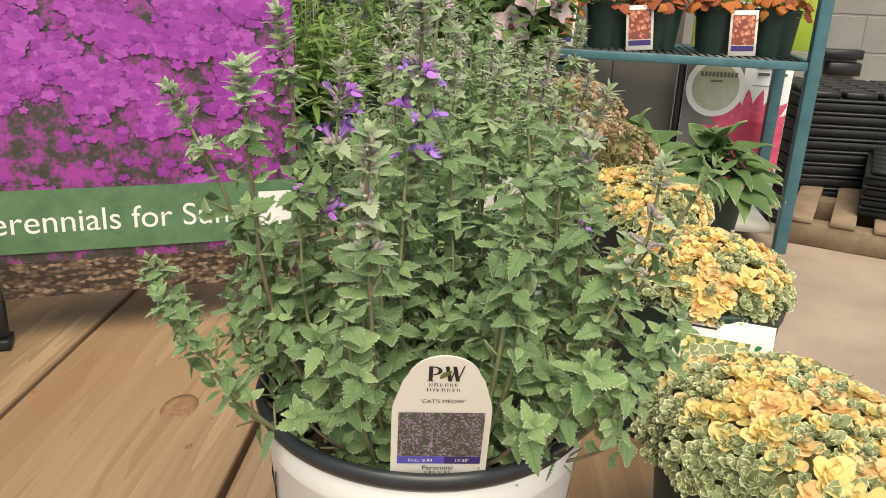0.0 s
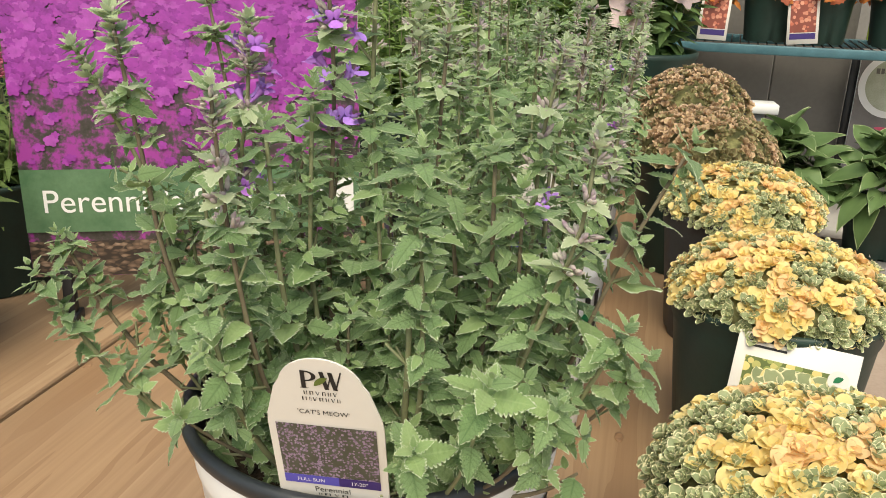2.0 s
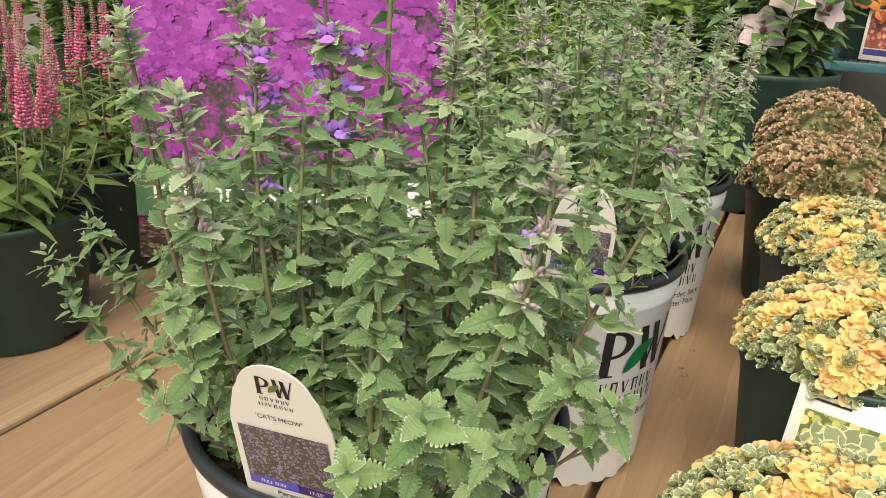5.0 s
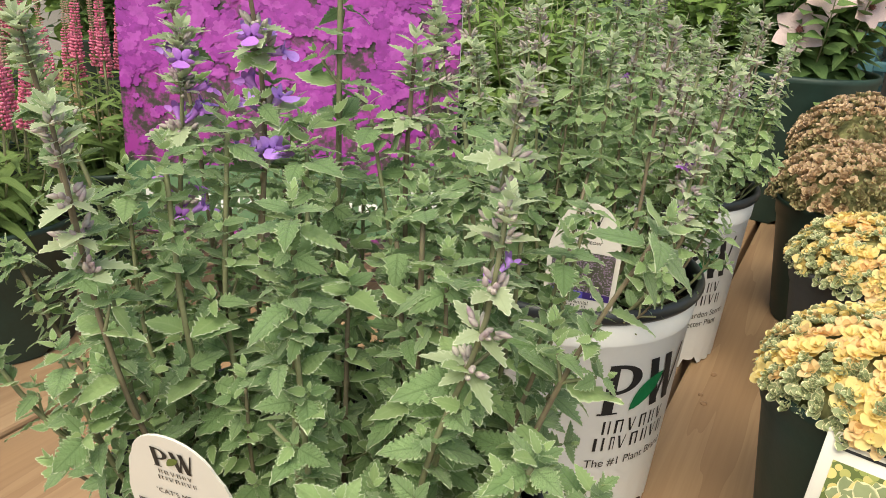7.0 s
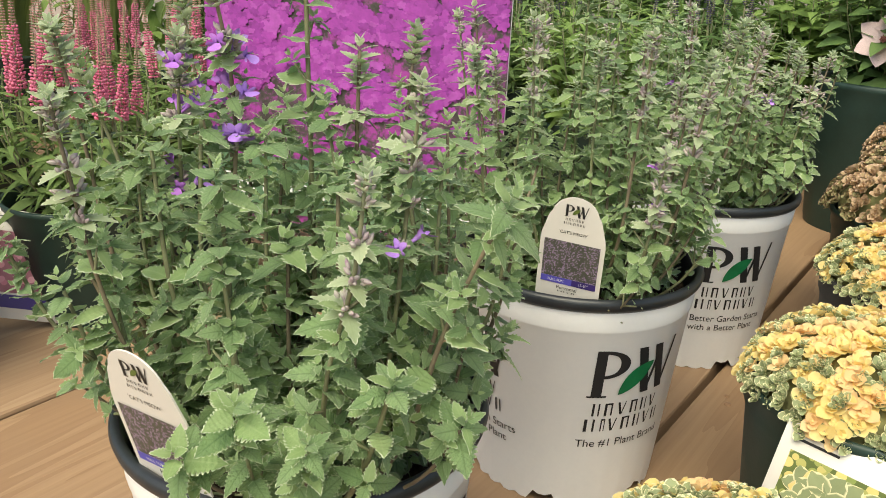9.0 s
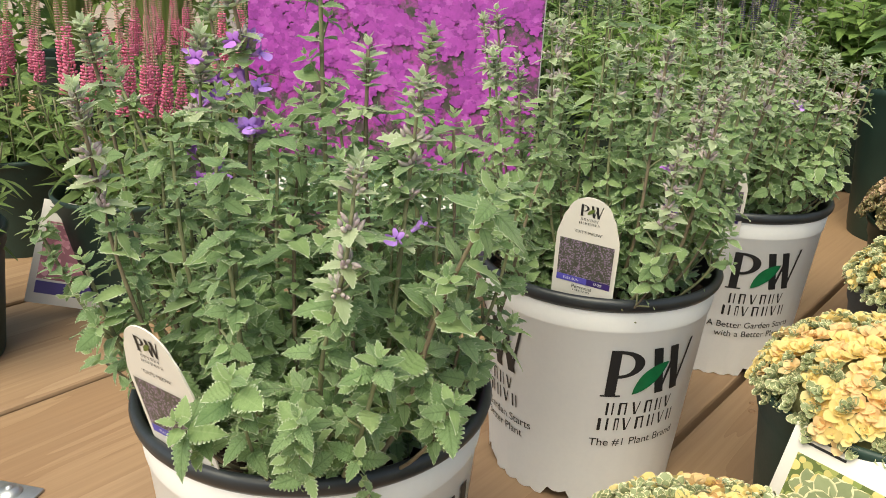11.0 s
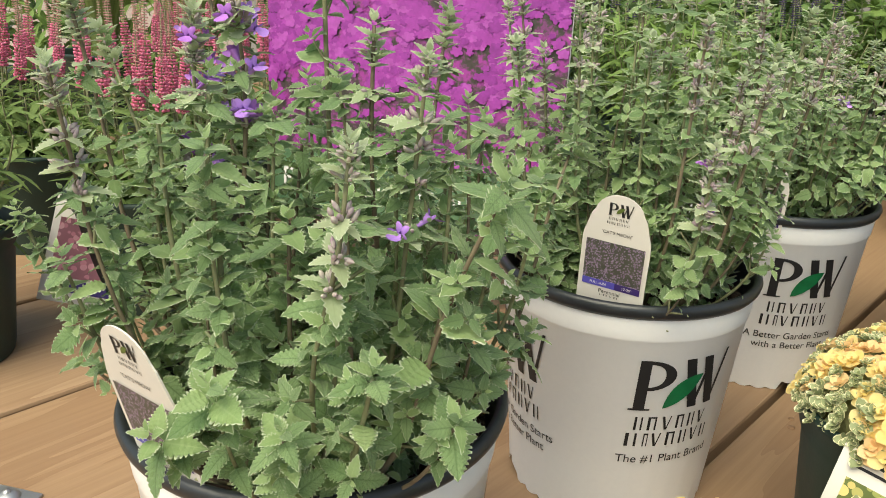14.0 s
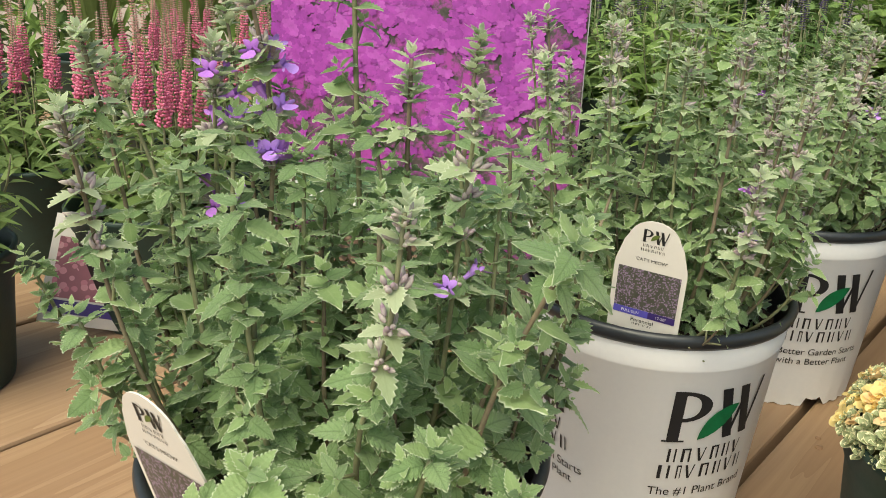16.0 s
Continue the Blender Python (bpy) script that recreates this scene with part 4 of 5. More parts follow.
VARIEGATED = leaf_material("variegated_stonecrop", (0.24, 0.29, 0.15), (0.40, 0.45, 0.25), (0.36, 0.4, 0.24), veins=0.01, back=0.25, rough=0.5, edge=(0.84, 0.79, 0.53), edge_at=0.76, relief=0.05)
GOLD = leaf_material("golden_stonecrop", (0.88, 0.68, 0.26), (0.92, 0.79, 0.40), (0.8, 0.6, 0.25), veins=0.01, back=0.4, rough=0.45, edge=(0.84, 0.71, 0.40), edge_at=0.9, relief=0.05)
PEACH = leaf_material("peach_stonecrop", (0.88, 0.62, 0.31), (0.90, 0.70, 0.40), (0.8, 0.5, 0.25), veins=0.01, back=0.38, rough=0.5, edge=(0.80, 0.52, 0.30), edge_at=0.9, relief=0.05)
BRONZE = leaf_material("bronze_stonecrop", (0.40, 0.31, 0.17), (0.60, 0.42, 0.28), (0.3, 0.2, 0.12), veins=0.01, back=0.1, rough=0.55, edge=(0.66, 0.46, 0.36), edge_at=0.85, relief=0.05)
OLIVE = leaf_material("olive_stonecrop", (0.27, 0.27, 0.13), (0.40, 0.36, 0.20), (0.4, 0.4, 0.2), veins=0.01, back=0.1, rough=0.55, edge=(0.33, 0.21, 0.13), edge_at=0.8, relief=0.05)
GREENS = [rosette("rosette", VARIEGATED, s, n, o, sh) for s, n, o, sh in ((1, 8, 12, 0), (2, 9, 20, 1), (3, 7, 4, 0), (12, 8, 8, 0))]
GOLDS = [rosette("rosette", m, s, n, o, sh) for m, s, n, o, sh in ((GOLD, 4, 5, 2, 2), (GOLD, 5, 7, 6, 2), (PEACH, 6, 6, 4, 2))]
BROWNS = [rosette("rosette", m, s, n, o, 1) for m, s, n, o in ((BRONZE, 7, 9, 25), (OLIVE, 8, 10, 30), (BRONZE, 9, 8, 15))]


def dark_pot(at, r, h, material, label, name="nursery_pot", group=""):
    pot = thing(name, pose(*at), label, "plant pot", group)
    n = 64
    bm = bmesh.new()
    rings = []
    for z, rr in ((0, 0.80), (0.04, 0.815), (0.82, 0.955), (0.86, 0.985), (0.93, 0.99), (0.955, 1.02), (0.985, 1.025), (1.0, 1.0), (0.985, 0.965), (0.85, 0.93)):
        rings.append([bm.verts.new((r * rr * math.cos(2 * math.pi * i / n), r * rr * math.sin(2 * math.pi * i / n), h * z + (0.006 if z == 0 and i % 16 < 3 else 0))) for i in range(n)])
    for a, b in zip(rings, rings[1:]):
        for i in range(n):
            bm.faces.new((a[i], a[(i + 1) % n], b[(i + 1) % n], b[i]))
    body = part("pot_body", bm, material, pot)
    part("soil", lathe([(0.0001, h * 0.88), (r * 0.5, h * 0.885), (r * 0.94, h * 0.87)], 32), SOIL, pot)
    return pot


def mound(at, r, h0, rise, n, size, seed, kinds, label, name="stonecrop_plant", group="mounded stonecrop plants", patchy=1.0, bias=0.05):
    """A dome of rosettes over a pot. kinds: (meshes of the patch colour, meshes of the rest)."""
    rnd, rest = random.Random(seed), {}
    root = thing(name, pose(*at), label, "potted plant", group)
    core = lathe([(0.0001, h0 + rise * 0.86), (r * 0.45, h0 + rise * 0.74), (r * 0.75, h0 + rise * 0.48), (r * 0.9, h0 + 0.01), (r * 0.86, h0 - 0.02)], 32)
    part("stem_mass", core, plain("dense_stonecrop_stems", (0.20, 0.20, 0.085), 0.9, 0.4, 150, 1.0, 400), root)
    for i in range(n):
        t = (i + 0.5) / n
        phi = math.acos(1 - 1.0 * t)
        a = i * 2.39996 + rnd.uniform(-0.2, 0.2)
        lump = 1 + 0.05 * noise.noise((3 * math.cos(a), 3 * math.sin(a), phi * 3 + seed))
        p = Vector((r * math.sin(phi) * math.cos(a) * lump, r * math.sin(phi) * math.sin(a) * lump, h0 + rise * math.cos(phi) * lump))
        nrm = Vector((p.x / r ** 2, p.y / r ** 2, (p.z - h0) / rise ** 2)).normalized()
        nrm = (nrm + Vector((rnd.uniform(-0.26, 0.26), rnd.uniform(-0.26, 0.26), 0.25))).normalized()
        d = noise.noise((p.x * 24 + seed * 7.3, p.y * 24, p.z * 24)) * patchy + 0.5 * ((p.z - h0) / rise - 0.62) + rnd.uniform(-0.5, 0.5)
        mesh = rnd.choice(kinds[0]) if d > bias else rnd.choice(kinds[1])
        s = size * rnd.uniform(0.60, 1.12) * (1.15 if d > bias else 1.0)
        p += nrm * rnd.uniform(-0.002, 0.002)
        m = (Matrix.Translation(p) @ nrm.to_track_quat("Z", "Y").to_matrix().to_4x4() @ Matrix.Rotation(rnd.uniform(0, 6.28), 4, "Z") @ Matrix.Scale(s, 4))
        if i < 600 and i % 2 == 0:
            child("rosette", mesh, root, m)
        else:
            rest.setdefault(mesh.name, (mesh, []))[1].append(m)
    for mesh, ms in rest.values():
        v = np.array([q.co for q in mesh.vertices])
        uv = [tuple(d.uv) for d in mesh.uv_layers[0].data]
        j = join_mesh("rosette_rest", [mesh.materials[0]])
        per = [tuple(q.vertices) for q in mesh.polygons]
        at_vertex = {}
        for q in mesh.polygons:
            for vi, li in zip(q.vertices, q.loop_indices):
                at_vertex[vi] = uv[li]
        uvs = [at_vertex[k] for k in range(len(v))]
        for m in ms:
            put((v, per, uvs), m, j)
        child("rosette_rest", finish(j), root, kind="stuff")
    return root


PHOTO_STONECROP = photo_material("printed_stonecrop_picture", (0.10, 0.13, 0.04), (0.24, 0.30, 0.09), (0.70, 0.56, 0.22), 150, 0.85)
PHOTO_ORANGE = photo_material("printed_orange_picture", (0.20, 0.05, 0.035), (0.48, 0.13, 0.08), (0.66, 0.32, 0.22), 75, 0.85)
PHOTO_PINK = photo_material("printed_pink_picture", (0.24, 0.09, 0.12), (0.45, 0.16, 0.22), (0.58, 0.30, 0.35), 130, 0.75)


def picture_tag(at, w, h, photo, label, words=True, roundel=False, band=None, name="plant_tag", group="picture tags"):
    """A white card, w by h, with a picture. at: pose of its lower middle; y up, z out of its face."""
    tag = thing(name, at, label, "plant tag", group)
    root = tag
    tag = part("card", box(-w / 2, w / 2, 0, h, -0.0006, 0.0006, 0.0003, 1), TAG_WHITE, tag)
    z, e = 0.0010, 0.09 * w
    top = h * (0.80 if words else 0.9)
    flat_part("picture", [bar(-w / 2 + e, w / 2 - e, h * (0.24 if band else 0.05), top - h * (0.24 if band else 0.05))], photo, tag, z)
    if roundel:
        rr = random.Random(3)
        jj = join_mesh("printed_leaves", [VARIEGATED, GOLD])
        for i in range(34):
            s = rr.uniform(0.13, 0.21) * w
            p = Vector((rr.uniform(-w / 2 + e + s, w / 2 - e - s), rr.uniform(h * 0.05 + s, top - s), z + 0.0002 + i * 3e-6))
            for q in range(5):
                put(ROUND[0], Matrix.Translation(p + Vector((0, 0, q * 5e-7))) @ Matrix.Diagonal((1, 1, 0.001, 1)) @ Matrix.Rotation(q * 1.257 + i, 4, "Z") @ Matrix.Scale(s, 4), jj, 1 if i % 6 == 0 else 0)
        child("printed_leaves", finish(jj), tag, kind="stuff")
    if words:
        flat_part("small_print", [bar(-w / 2 + e, -w / 2 + e + 0.14 * w, h * 0.928, 0.0010 * w / 0.08)], INK, tag, z)
        flat_part("name_print", [bar(-w / 2 + e, -w / 2 + e + 0.32 * w, h * 0.882, 0.0017 * w / 0.08)], INK, tag, z)
    if band:
        flat_part("band", [bar(-w / 2 + e, w / 2 - e, h * 0.10, h * 0.12)], band, tag, z)
    if roundel:
        n = 20
        v = np.array([(0.35 * w + 0.085 * w * math.cos(2 * math.pi * i / n), h * 0.76 + 0.085 * w * math.sin(2 * math.pi * i / n)) for i in range(n)])
        flat_part("roundel", [(v, [tuple(range(n))])], TAG_WHITE, tag, z + 0.0004)
        flat_part("roundel_mark", [leaf_mark(0.35 * w, h * 0.765, 0.09 * w, 0.05 * w, 0.6)], INK_GREEN, tag, z + 0.0007)
    return root


YEL = "mounded variegated stonecrop with golden rosettes in a dark pot"
for at, r, seed, n, sz in (((0.232, 0.450), 0.086, 1, 820, 0.0100), ((0.250, 0.700), 0.081, 2, 680, 0.0090), ((0.256, 0.948), 0.081, 3, 640, 0.0090)):
    dark_pot((at[0], at[1], 0.001), 0.081, 0.148 if seed > 1 else 0.134, POT_GREY if seed == 3 else POT_GREEN, "dark plastic nursery pot holding yellow stonecrop", group="pots of stonecrop")
    mound((at[0], at[1], 0.001), r, 0.143 if seed > 1 else 0.128, 0.046, n, sz, seed, (GOLDS, GREENS), YEL, patchy=0.9, bias=0.10 if seed == 1 else 0.0)


def from_axes(top, right, up, h):
    """The pose of a card whose top edge has its middle at top, with the directions of its right and up."""
    x = Vector(right).normalized()
    z = x.cross(Vector(up)).normalized()
    y = z.cross(x)
    m = Matrix((x, y, z)).transposed().to_4x4()
    return Matrix.Translation(Vector(top) - y * h) @ m


picture_tag(from_axes((0.274, 0.866, 0.140), (0.99, -0.13, -0.09), (0.05, 0.30, 0.94), 0.08), 0.082, 0.08, PHOTO_STONECROP, "white card tag with a stonecrop picture behind another pot", roundel=True)
picture_tag(from_axes((0.252, 0.6195, 0.145), (0.99, -0.13, -0.09), (0.05, 0.30, 0.94), 0.085), 0.082, 0.085, PHOTO_STONECROP, "white card tag with a stonecrop picture", roundel=True)
BRN = "mounded bronze and olive stonecrop in a dark pot"
for at, seed in (((0.236, 1.175), 5), ((0.240, 1.425), 6)):
    dark_pot((at[0], at[1], 0.001), 0.088, 0.150, POT_GREEN, "dark green nursery pot holding bronze stonecrop", group="pots of stonecrop")
    mound((at[0], at[1], 0.001), 0.092, 0.150, 0.060 if seed == 5 else 0.085, 640, 0.0096, seed, (BROWNS[:1] + BROWNS[2:], BROWNS[1:2]), BRN, patchy=1.0)


# ---- speedwell, grasses and other potted plants behind ----
PINK_SPIKE = plain("pink_floret", (0.66, 0.09, 0.22), 0.6, 0.25, 120, 0.3, 500, col2=(0.78, 0.26, 0.40))
ROSE_BUD = plain("rose_brown_bud", (0.50, 0.20, 0.22), 0.7, 0.25, 120, 0.3, 500, col2=(0.60, 0.36, 0.30))
DARK_SPIKE = plain("dark_violet_floret", (0.035, 0.025, 0.07), 0.7, 0.4, 120, 0.3, 500, col2=(0.10, 0.07, 0.17))
SPEEDWELL = leaf_material("speedwell_leaf", (0.11, 0.185, 0.05), (0.21, 0.30, 0.10), (0.32, 0.42, 0.18), veins=5, back=0.3)
LIME = leaf_material("bright_green_leaf", (0.13, 0.22, 0.055), (0.24, 0.35, 0.10), (0.34, 0.46, 0.18), veins=5, back=0.3)
DEEP = leaf_material("deep_green_leaf", (0.08, 0.155, 0.05), (0.17, 0.26, 0.085), (0.2, 0.3, 0.13), veins=6, back=0.25)
BLADE = leaf_material("grass_blade", (0.15, 0.22, 0.055), (0.29, 0.36, 0.13), (0.42, 0.5, 0.22), veins=0.01, back=0.35, relief=0.1)
LANCE = [leaf_shape(0.24, 0, 0.35, 0.4, rows=5, cols=THREE), leaf_shape(0.28, 0, 0.6, 0.3, rows=5, cols=THREE), leaf_shape(0.20, 0, 0.15, 0.5, rows=5, cols=THREE)]
OVAL = [leaf_shape(0.55, 0, 0.3, 0.3, rows=5, cols=THREE), leaf_shape(0.62, 0, 0.15, 0.2, rows=5, cols=THREE), leaf_shape(0.5, 0, 0.5, 0.4, rows=5, cols=THREE)]
FLORET = blob(0.0022, 0.0042, 5, 2)


def leafy_plant(at, r, z0, z1, n, leaf, size, material, seed, name, label, category="potted plant", group="", spikes=0, spike_mat=None, bud_mat=None, spike_len=0.12, spike_r=0.008, lean=0.25):
    """An upright leafy plant: n stems from z0 to about z1, leaves all the way, flower spikes on some."""
    rnd = random.Random(seed)
    root = thing(name, pose(*at), label, category, group)
    mass = join_mesh("foliage", [material])
    for i in range(n):
        a, q = i * 2.399, math.sqrt((i + 0.5) / n)
        base = Vector((0.45 * r * q * math.cos(a), 0.45 * r * q * math.sin(a), z0))
        tip = Vector((r * q * math.cos(a) * (1 + lean), r * q * math.sin(a) * (1 + lean), z0 + (z1 - z0) * rnd.uniform(0.72, 1.0) * (1 - 0.25 * q * q)))
        pts = curve_points(base, tip, Vector((math.cos(a), math.sin(a), 0)) * 0.012)
        v, f = tube(pts, [0.0016 * (1 - 0.06 * k) for k in range(9)], 4)
        js = join_mesh("stem", [STEM])
        add_to(js, v, f)
        child("stem", finish(js), root)
        t = 0.06
        turn = rnd.uniform(0, 3)
        while t < 1.0:
            p, d = along(pts, t)
            for s in (0, 1):
                put(leaf[rnd.randrange(len(leaf))], leaf_pose(p, d, turn + s * math.pi, rnd.uniform(5, 45), size * (1.1 - 0.5 * t) * rnd.uniform(0.75, 1.2), rnd), mass)
            turn += 1.57 + rnd.uniform(-0.3, 0.3)
            t += max(0.035, 0.014 / (tip - base).length)
        if i < spikes:
            j = join_mesh("flower_spike", [spike_mat, bud_mat or spike_mat, STEM])
            up = (Vector((tip.x - base.x, tip.y - base.y, 0)) * 0.25 + Vector((rnd.uniform(-0.02, 0.02), rnd.uniform(-0.02, 0.02), 0.2))).normalized()
            length = spike_len * rnd.uniform(0.75, 1.2)
            v, f = tube([tip - up * 0.03, tip + up * length], [0.0017, 0.0006], 4)
            add_to(j, v, f, m=2)
            ql = up.to_track_quat("Z", "Y").to_matrix().to_4x4()
            opened = rnd.uniform(0.25, 0.6)
            k, h = 0, 0.0
            while h < 1.0:
                rr = spike_r * (1.0 - 0.72 * h) * (1.15 if h < opened else 0.8)
                for c in range(12):
                    b = k * 0.45 + c * 0.524 + rnd.uniform(-0.2, 0.2)
                    m = Matrix.Translation(tip + up * (h * length)) @ ql @ Matrix.Rotation(b, 4, "Z") @ Matrix.Translation((0, rr * rnd.uniform(0.35, 0.62), 0)) @ Matrix.Rotation(radians(-55), 4, "X")
                    s = rr / 0.0112 * rnd.uniform(0.6, 1.35)
                    put(FLORET, m @ Matrix.Scale(s, 4), j, 0 if h < opened else 1)
                h += 0.0036 * (1.1 - 0.45 * h) / length
                k += 1
            child("flower_spike", finish(j), root)
    child("foliage", finish(mass), root, kind="stuff")
    return root


SPEED = "pink spiked speedwell with narrow green leaves in a dark pot"
for (x, y), seed, n_sp in (((-0.560, 0.660), 3, 14), ((-0.63, 0.885), 4, 10), ((-0.570, 0.420), 6, 8), ((-0.84, 0.66), 8, 11), ((-0.88, 0.92), 9, 11)):
    dark_pot((x, y, 0.001), 0.088, 0.138, POT_GREEN, "dark green nursery pot holding pink speedwell", group="pots of speedwell")
    leafy_plant((x, y, 0.001), 0.085, 0.115, 0.275, 30, LANCE, 0.046, SPEEDWELL, seed, "speedwell_plant", SPEED, group="pink speedwell plants", spikes=n_sp, spike_mat=PINK_SPIKE, bud_mat=ROSE_BUD, spike_len=0.12, spike_r=0.0085)
picture_tag(pose(-0.556, 0.560, 0.016, 76, 16, 58), 0.085, 0.118, PHOTO_PINK, "white picture tag of pink blossom leaning by a pot", band=TAG_NAVY)


def grass_clump(at, r, h, n, seed, label):
    rnd = random.Random(seed)
    root = thing("grass_plant", pose(*at), label, "potted plant", "ornamental grasses")
    j = join_mesh("grass_foliage", [BLADE])
    for i in range(n):
        a, q = rnd.uniform(0, 6.283), rnd.random() ** 0.5
        hh, out = h * rnd.uniform(0.6, 1.1), r * rnd.uniform(0.4, 2.0) * q + 0.02
        w = rnd.uniform(0.0022, 0.0042)
        side = Vector((-math.sin(a), math.cos(a), 0))
        verts, uvs, faces = [], [], []
        for k in range(8):
            t = k / 7
            p = Vector((math.cos(a), math.sin(a), 0)) * (r * 0.3 * q + out * t ** 2) + Vector((0, 0, 0.14 + hh * (t - 0.32 * t ** 3 * (out / r) * 0.6)))
            ww = w * (1 - t ** 2) + 0.0003
            verts += [p - side * ww, p + side * ww]
            uvs += [(t, 0.0), (t, 1.0)]
            if k:
                faces.append((2 * k - 2, 2 * k - 1, 2 * k + 1, 2 * k))
        add_to(j, verts, faces, uvs)
    child("grass_foliage", finish(j), root, kind="stuff")
    return root


for x, y, h, n, seed in ((-1.12, 1.10, 0.55, 420, 1), (-1.35, 0.80, 0.55, 420, 2), (-0.98, 1.42, 0.60, 420, 3), (-1.55, 1.15, 0.62, 420, 4)):
    dark_pot((x, y, 0.001), 0.10, 0.17, POT_GREEN, "dark nursery pot holding tall green grass", group="pots of grass")
    grass_clump((x, y, 0.001), 0.11, h, n, seed, "tall arching green ornamental grass in a dark pot")

for x, y, z1, mat_, shape, size, seed, sp, label in ((-0.52, 1.22, 0.42, DEEP, OVAL, 0.05, 1, 0, "dark green leafy perennial in a nursery pot"), (-0.24, 1.36, 0.40, LIME, LANCE, 0.055, 2, 0, "bright green leafy perennial in a nursery pot"),
                                                 (-0.48, 1.62, 0.36, DEEP, LANCE, 0.05, 3, 14, "dark violet flowering sage in a nursery pot"), (-0.18, 1.66, 0.36, DEEP, LANCE, 0.05, 4, 14, "dark violet budding sage in a nursery pot"),
                                                 (-0.78, 1.30, 0.42, LIME, LANCE, 0.055, 5, 0, "light green perennial in a nursery pot"), (-0.02, 1.95, 0.44, LIME, OVAL, 0.055, 6, 0, "broad-leaved green perennial in a nursery pot"),
                                                 (-0.34, 1.98, 0.46, DEEP, OVAL, 0.055, 7, 0, "dense dark green perennial in a nursery pot"), (-0.70, 1.95, 0.50, DEEP, LANCE, 0.06, 8, 0, "dense green perennial in a nursery pot"),
                                                 (-1.05, 1.85, 0.52, LIME, LANCE, 0.06, 9, 0, "yellow-green perennial in a nursery pot"), (-1.45, 1.70, 0.55, DEEP, LANCE, 0.06, 10, 0, "tall green perennial in a nursery pot")):
    dark_pot((x, y, 0.001), 0.10, 0.17, POT_GREEN, "dark green nursery pot of a leafy perennial", group="pots of perennials")
    leafy_plant((x, y, 0.001), 0.12, 0.14, z1, 40, shape, size, mat_, seed + 40, "perennial_plant", label, group="leafy perennials", spikes=sp, spike_mat=DARK_SPIKE, spike_len=0.13, spike_r=0.0048)

# ---- clematis ----
BLUSH = plain("blush_petal", (0.50, 0.36, 0.37), 0.55, 0.12, 40, 0.25, 300, col2=(0.62, 0.49, 0.49))
CENTRE = plain("maroon_stamen", (0.25, 0.10, 0.09), 0.7, 0.3, 200, 0.4, 500)
dark_pot((0.145, 1.64, 0.001), 0.115, 0.245, POT_GREEN, "large dark green pot holding a clematis")
clem = leafy_plant((0.145, 1.64, 0.001), 0.11, 0.22, 0.50, 24, OVAL, 0.055, DEEP, 77, "clematis_plant", "climbing clematis with pale pink open flowers", group="")
sepal = leaf_shape(0.82, 0, 0.12, 0.2, rows=8, wave=0.03, tip=0.2)
j = join_mesh("flower", [BLUSH, CENTRE])
for i in range(6):
    put(sepal, Matrix.Rotation(i * math.pi / 3, 4, "Z") @ Matrix.Rotation(radians(14), 4, "X"), j)
for i in range(26):
    put(blob(0.05, 0.26, 4, 2), Matrix.Rotation(i * 2.4, 4, "Z") @ Matrix.Rotation(radians(6 + 34 * i / 26), 4, "X"), j, 1)
CLEM = finish(j)
for x, y, z, yaw, s in ((-0.015, -0.10, 0.312, -5, 0.042), (0.018, -0.10, 0.372, 20, 0.042), (0.075, -0.06, 0.350, 40, 0.036)):
    child("flower", CLEM, clem, pose(x, y, z, 72, 0, yaw) @ Matrix.Scale(s, 4), "pale pink six-petalled flower")

# ---- plant rack ----
RACK_X0, RACK_X1, RACK_Y0, RACK_Y1, DECK = 0.304, 1.335, 2.88, 3.32, 0.148
RACK_M = pose(1.318, 2.88, 0, 0, 0, -8) @ pose(-1.335, -2.88, 0)
rack = thing("plant_rack", RACK_M, "teal painted steel plant rack with wire shelves", "shelf rack")
for x in (RACK_X0, RACK_X1):
    for y in (RACK_Y0, RACK_Y1):
        part("post", box(x - 0.022, x + 0.022, y - 0.022, y + 0.022, -0.56, 1.6, 0.003, 2), TEAL, rack)
for z in (DECK, 0.95):
    part("front_rail", box(RACK_X0 + 0.022, RACK_X1 - 0.022, RACK_Y0 - 0.015, RACK_Y0 + 0.008, z - 0.03, z, 0.003, 2), TEAL, rack)
    part("back_rail", box(RACK_X0 + 0.022, RACK_X1 - 0.022, RACK_Y1 - 0.008, RACK_Y1 + 0.015, z - 0.03, z, 0.003, 2), TEAL, rack)
    for x in (RACK_X0, RACK_X1):
        part("side_rail", box(x - 0.012, x + 0.012, RACK_Y0 + 0.022, RACK_Y1 - 0.022, z - 0.03, z, 0.003, 2), TEAL, rack)
    wires = bmesh.new()
    for i in range(34):
        x = RACK_X0 + 0.03 + i * (RACK_X1 - RACK_X0 - 0.06) / 33
        bmesh.ops.create_cube(wires, size=1.0, matrix=Matrix.Translation((x, (RACK_Y0 + RACK_Y1) / 2, z - 0.004)) @ Matrix.Diagonal((0.004, RACK_Y1 - RACK_Y0 - 0.02, 0.004, 1)))
    w = part("wire_deck", wires, BLACK_PLASTIC, rack)
    tagged(w, kind="stuff")
part("bottom_board", box(RACK_X0 + 0.03, RACK_X1 - 0.03, RACK_Y0 + 0.03, RACK_Y1 - 0.03, -0.50, -0.47, 0.003, 1), plain("grey_board", (0.36, 0.34, 0.32), 0.8), rack)

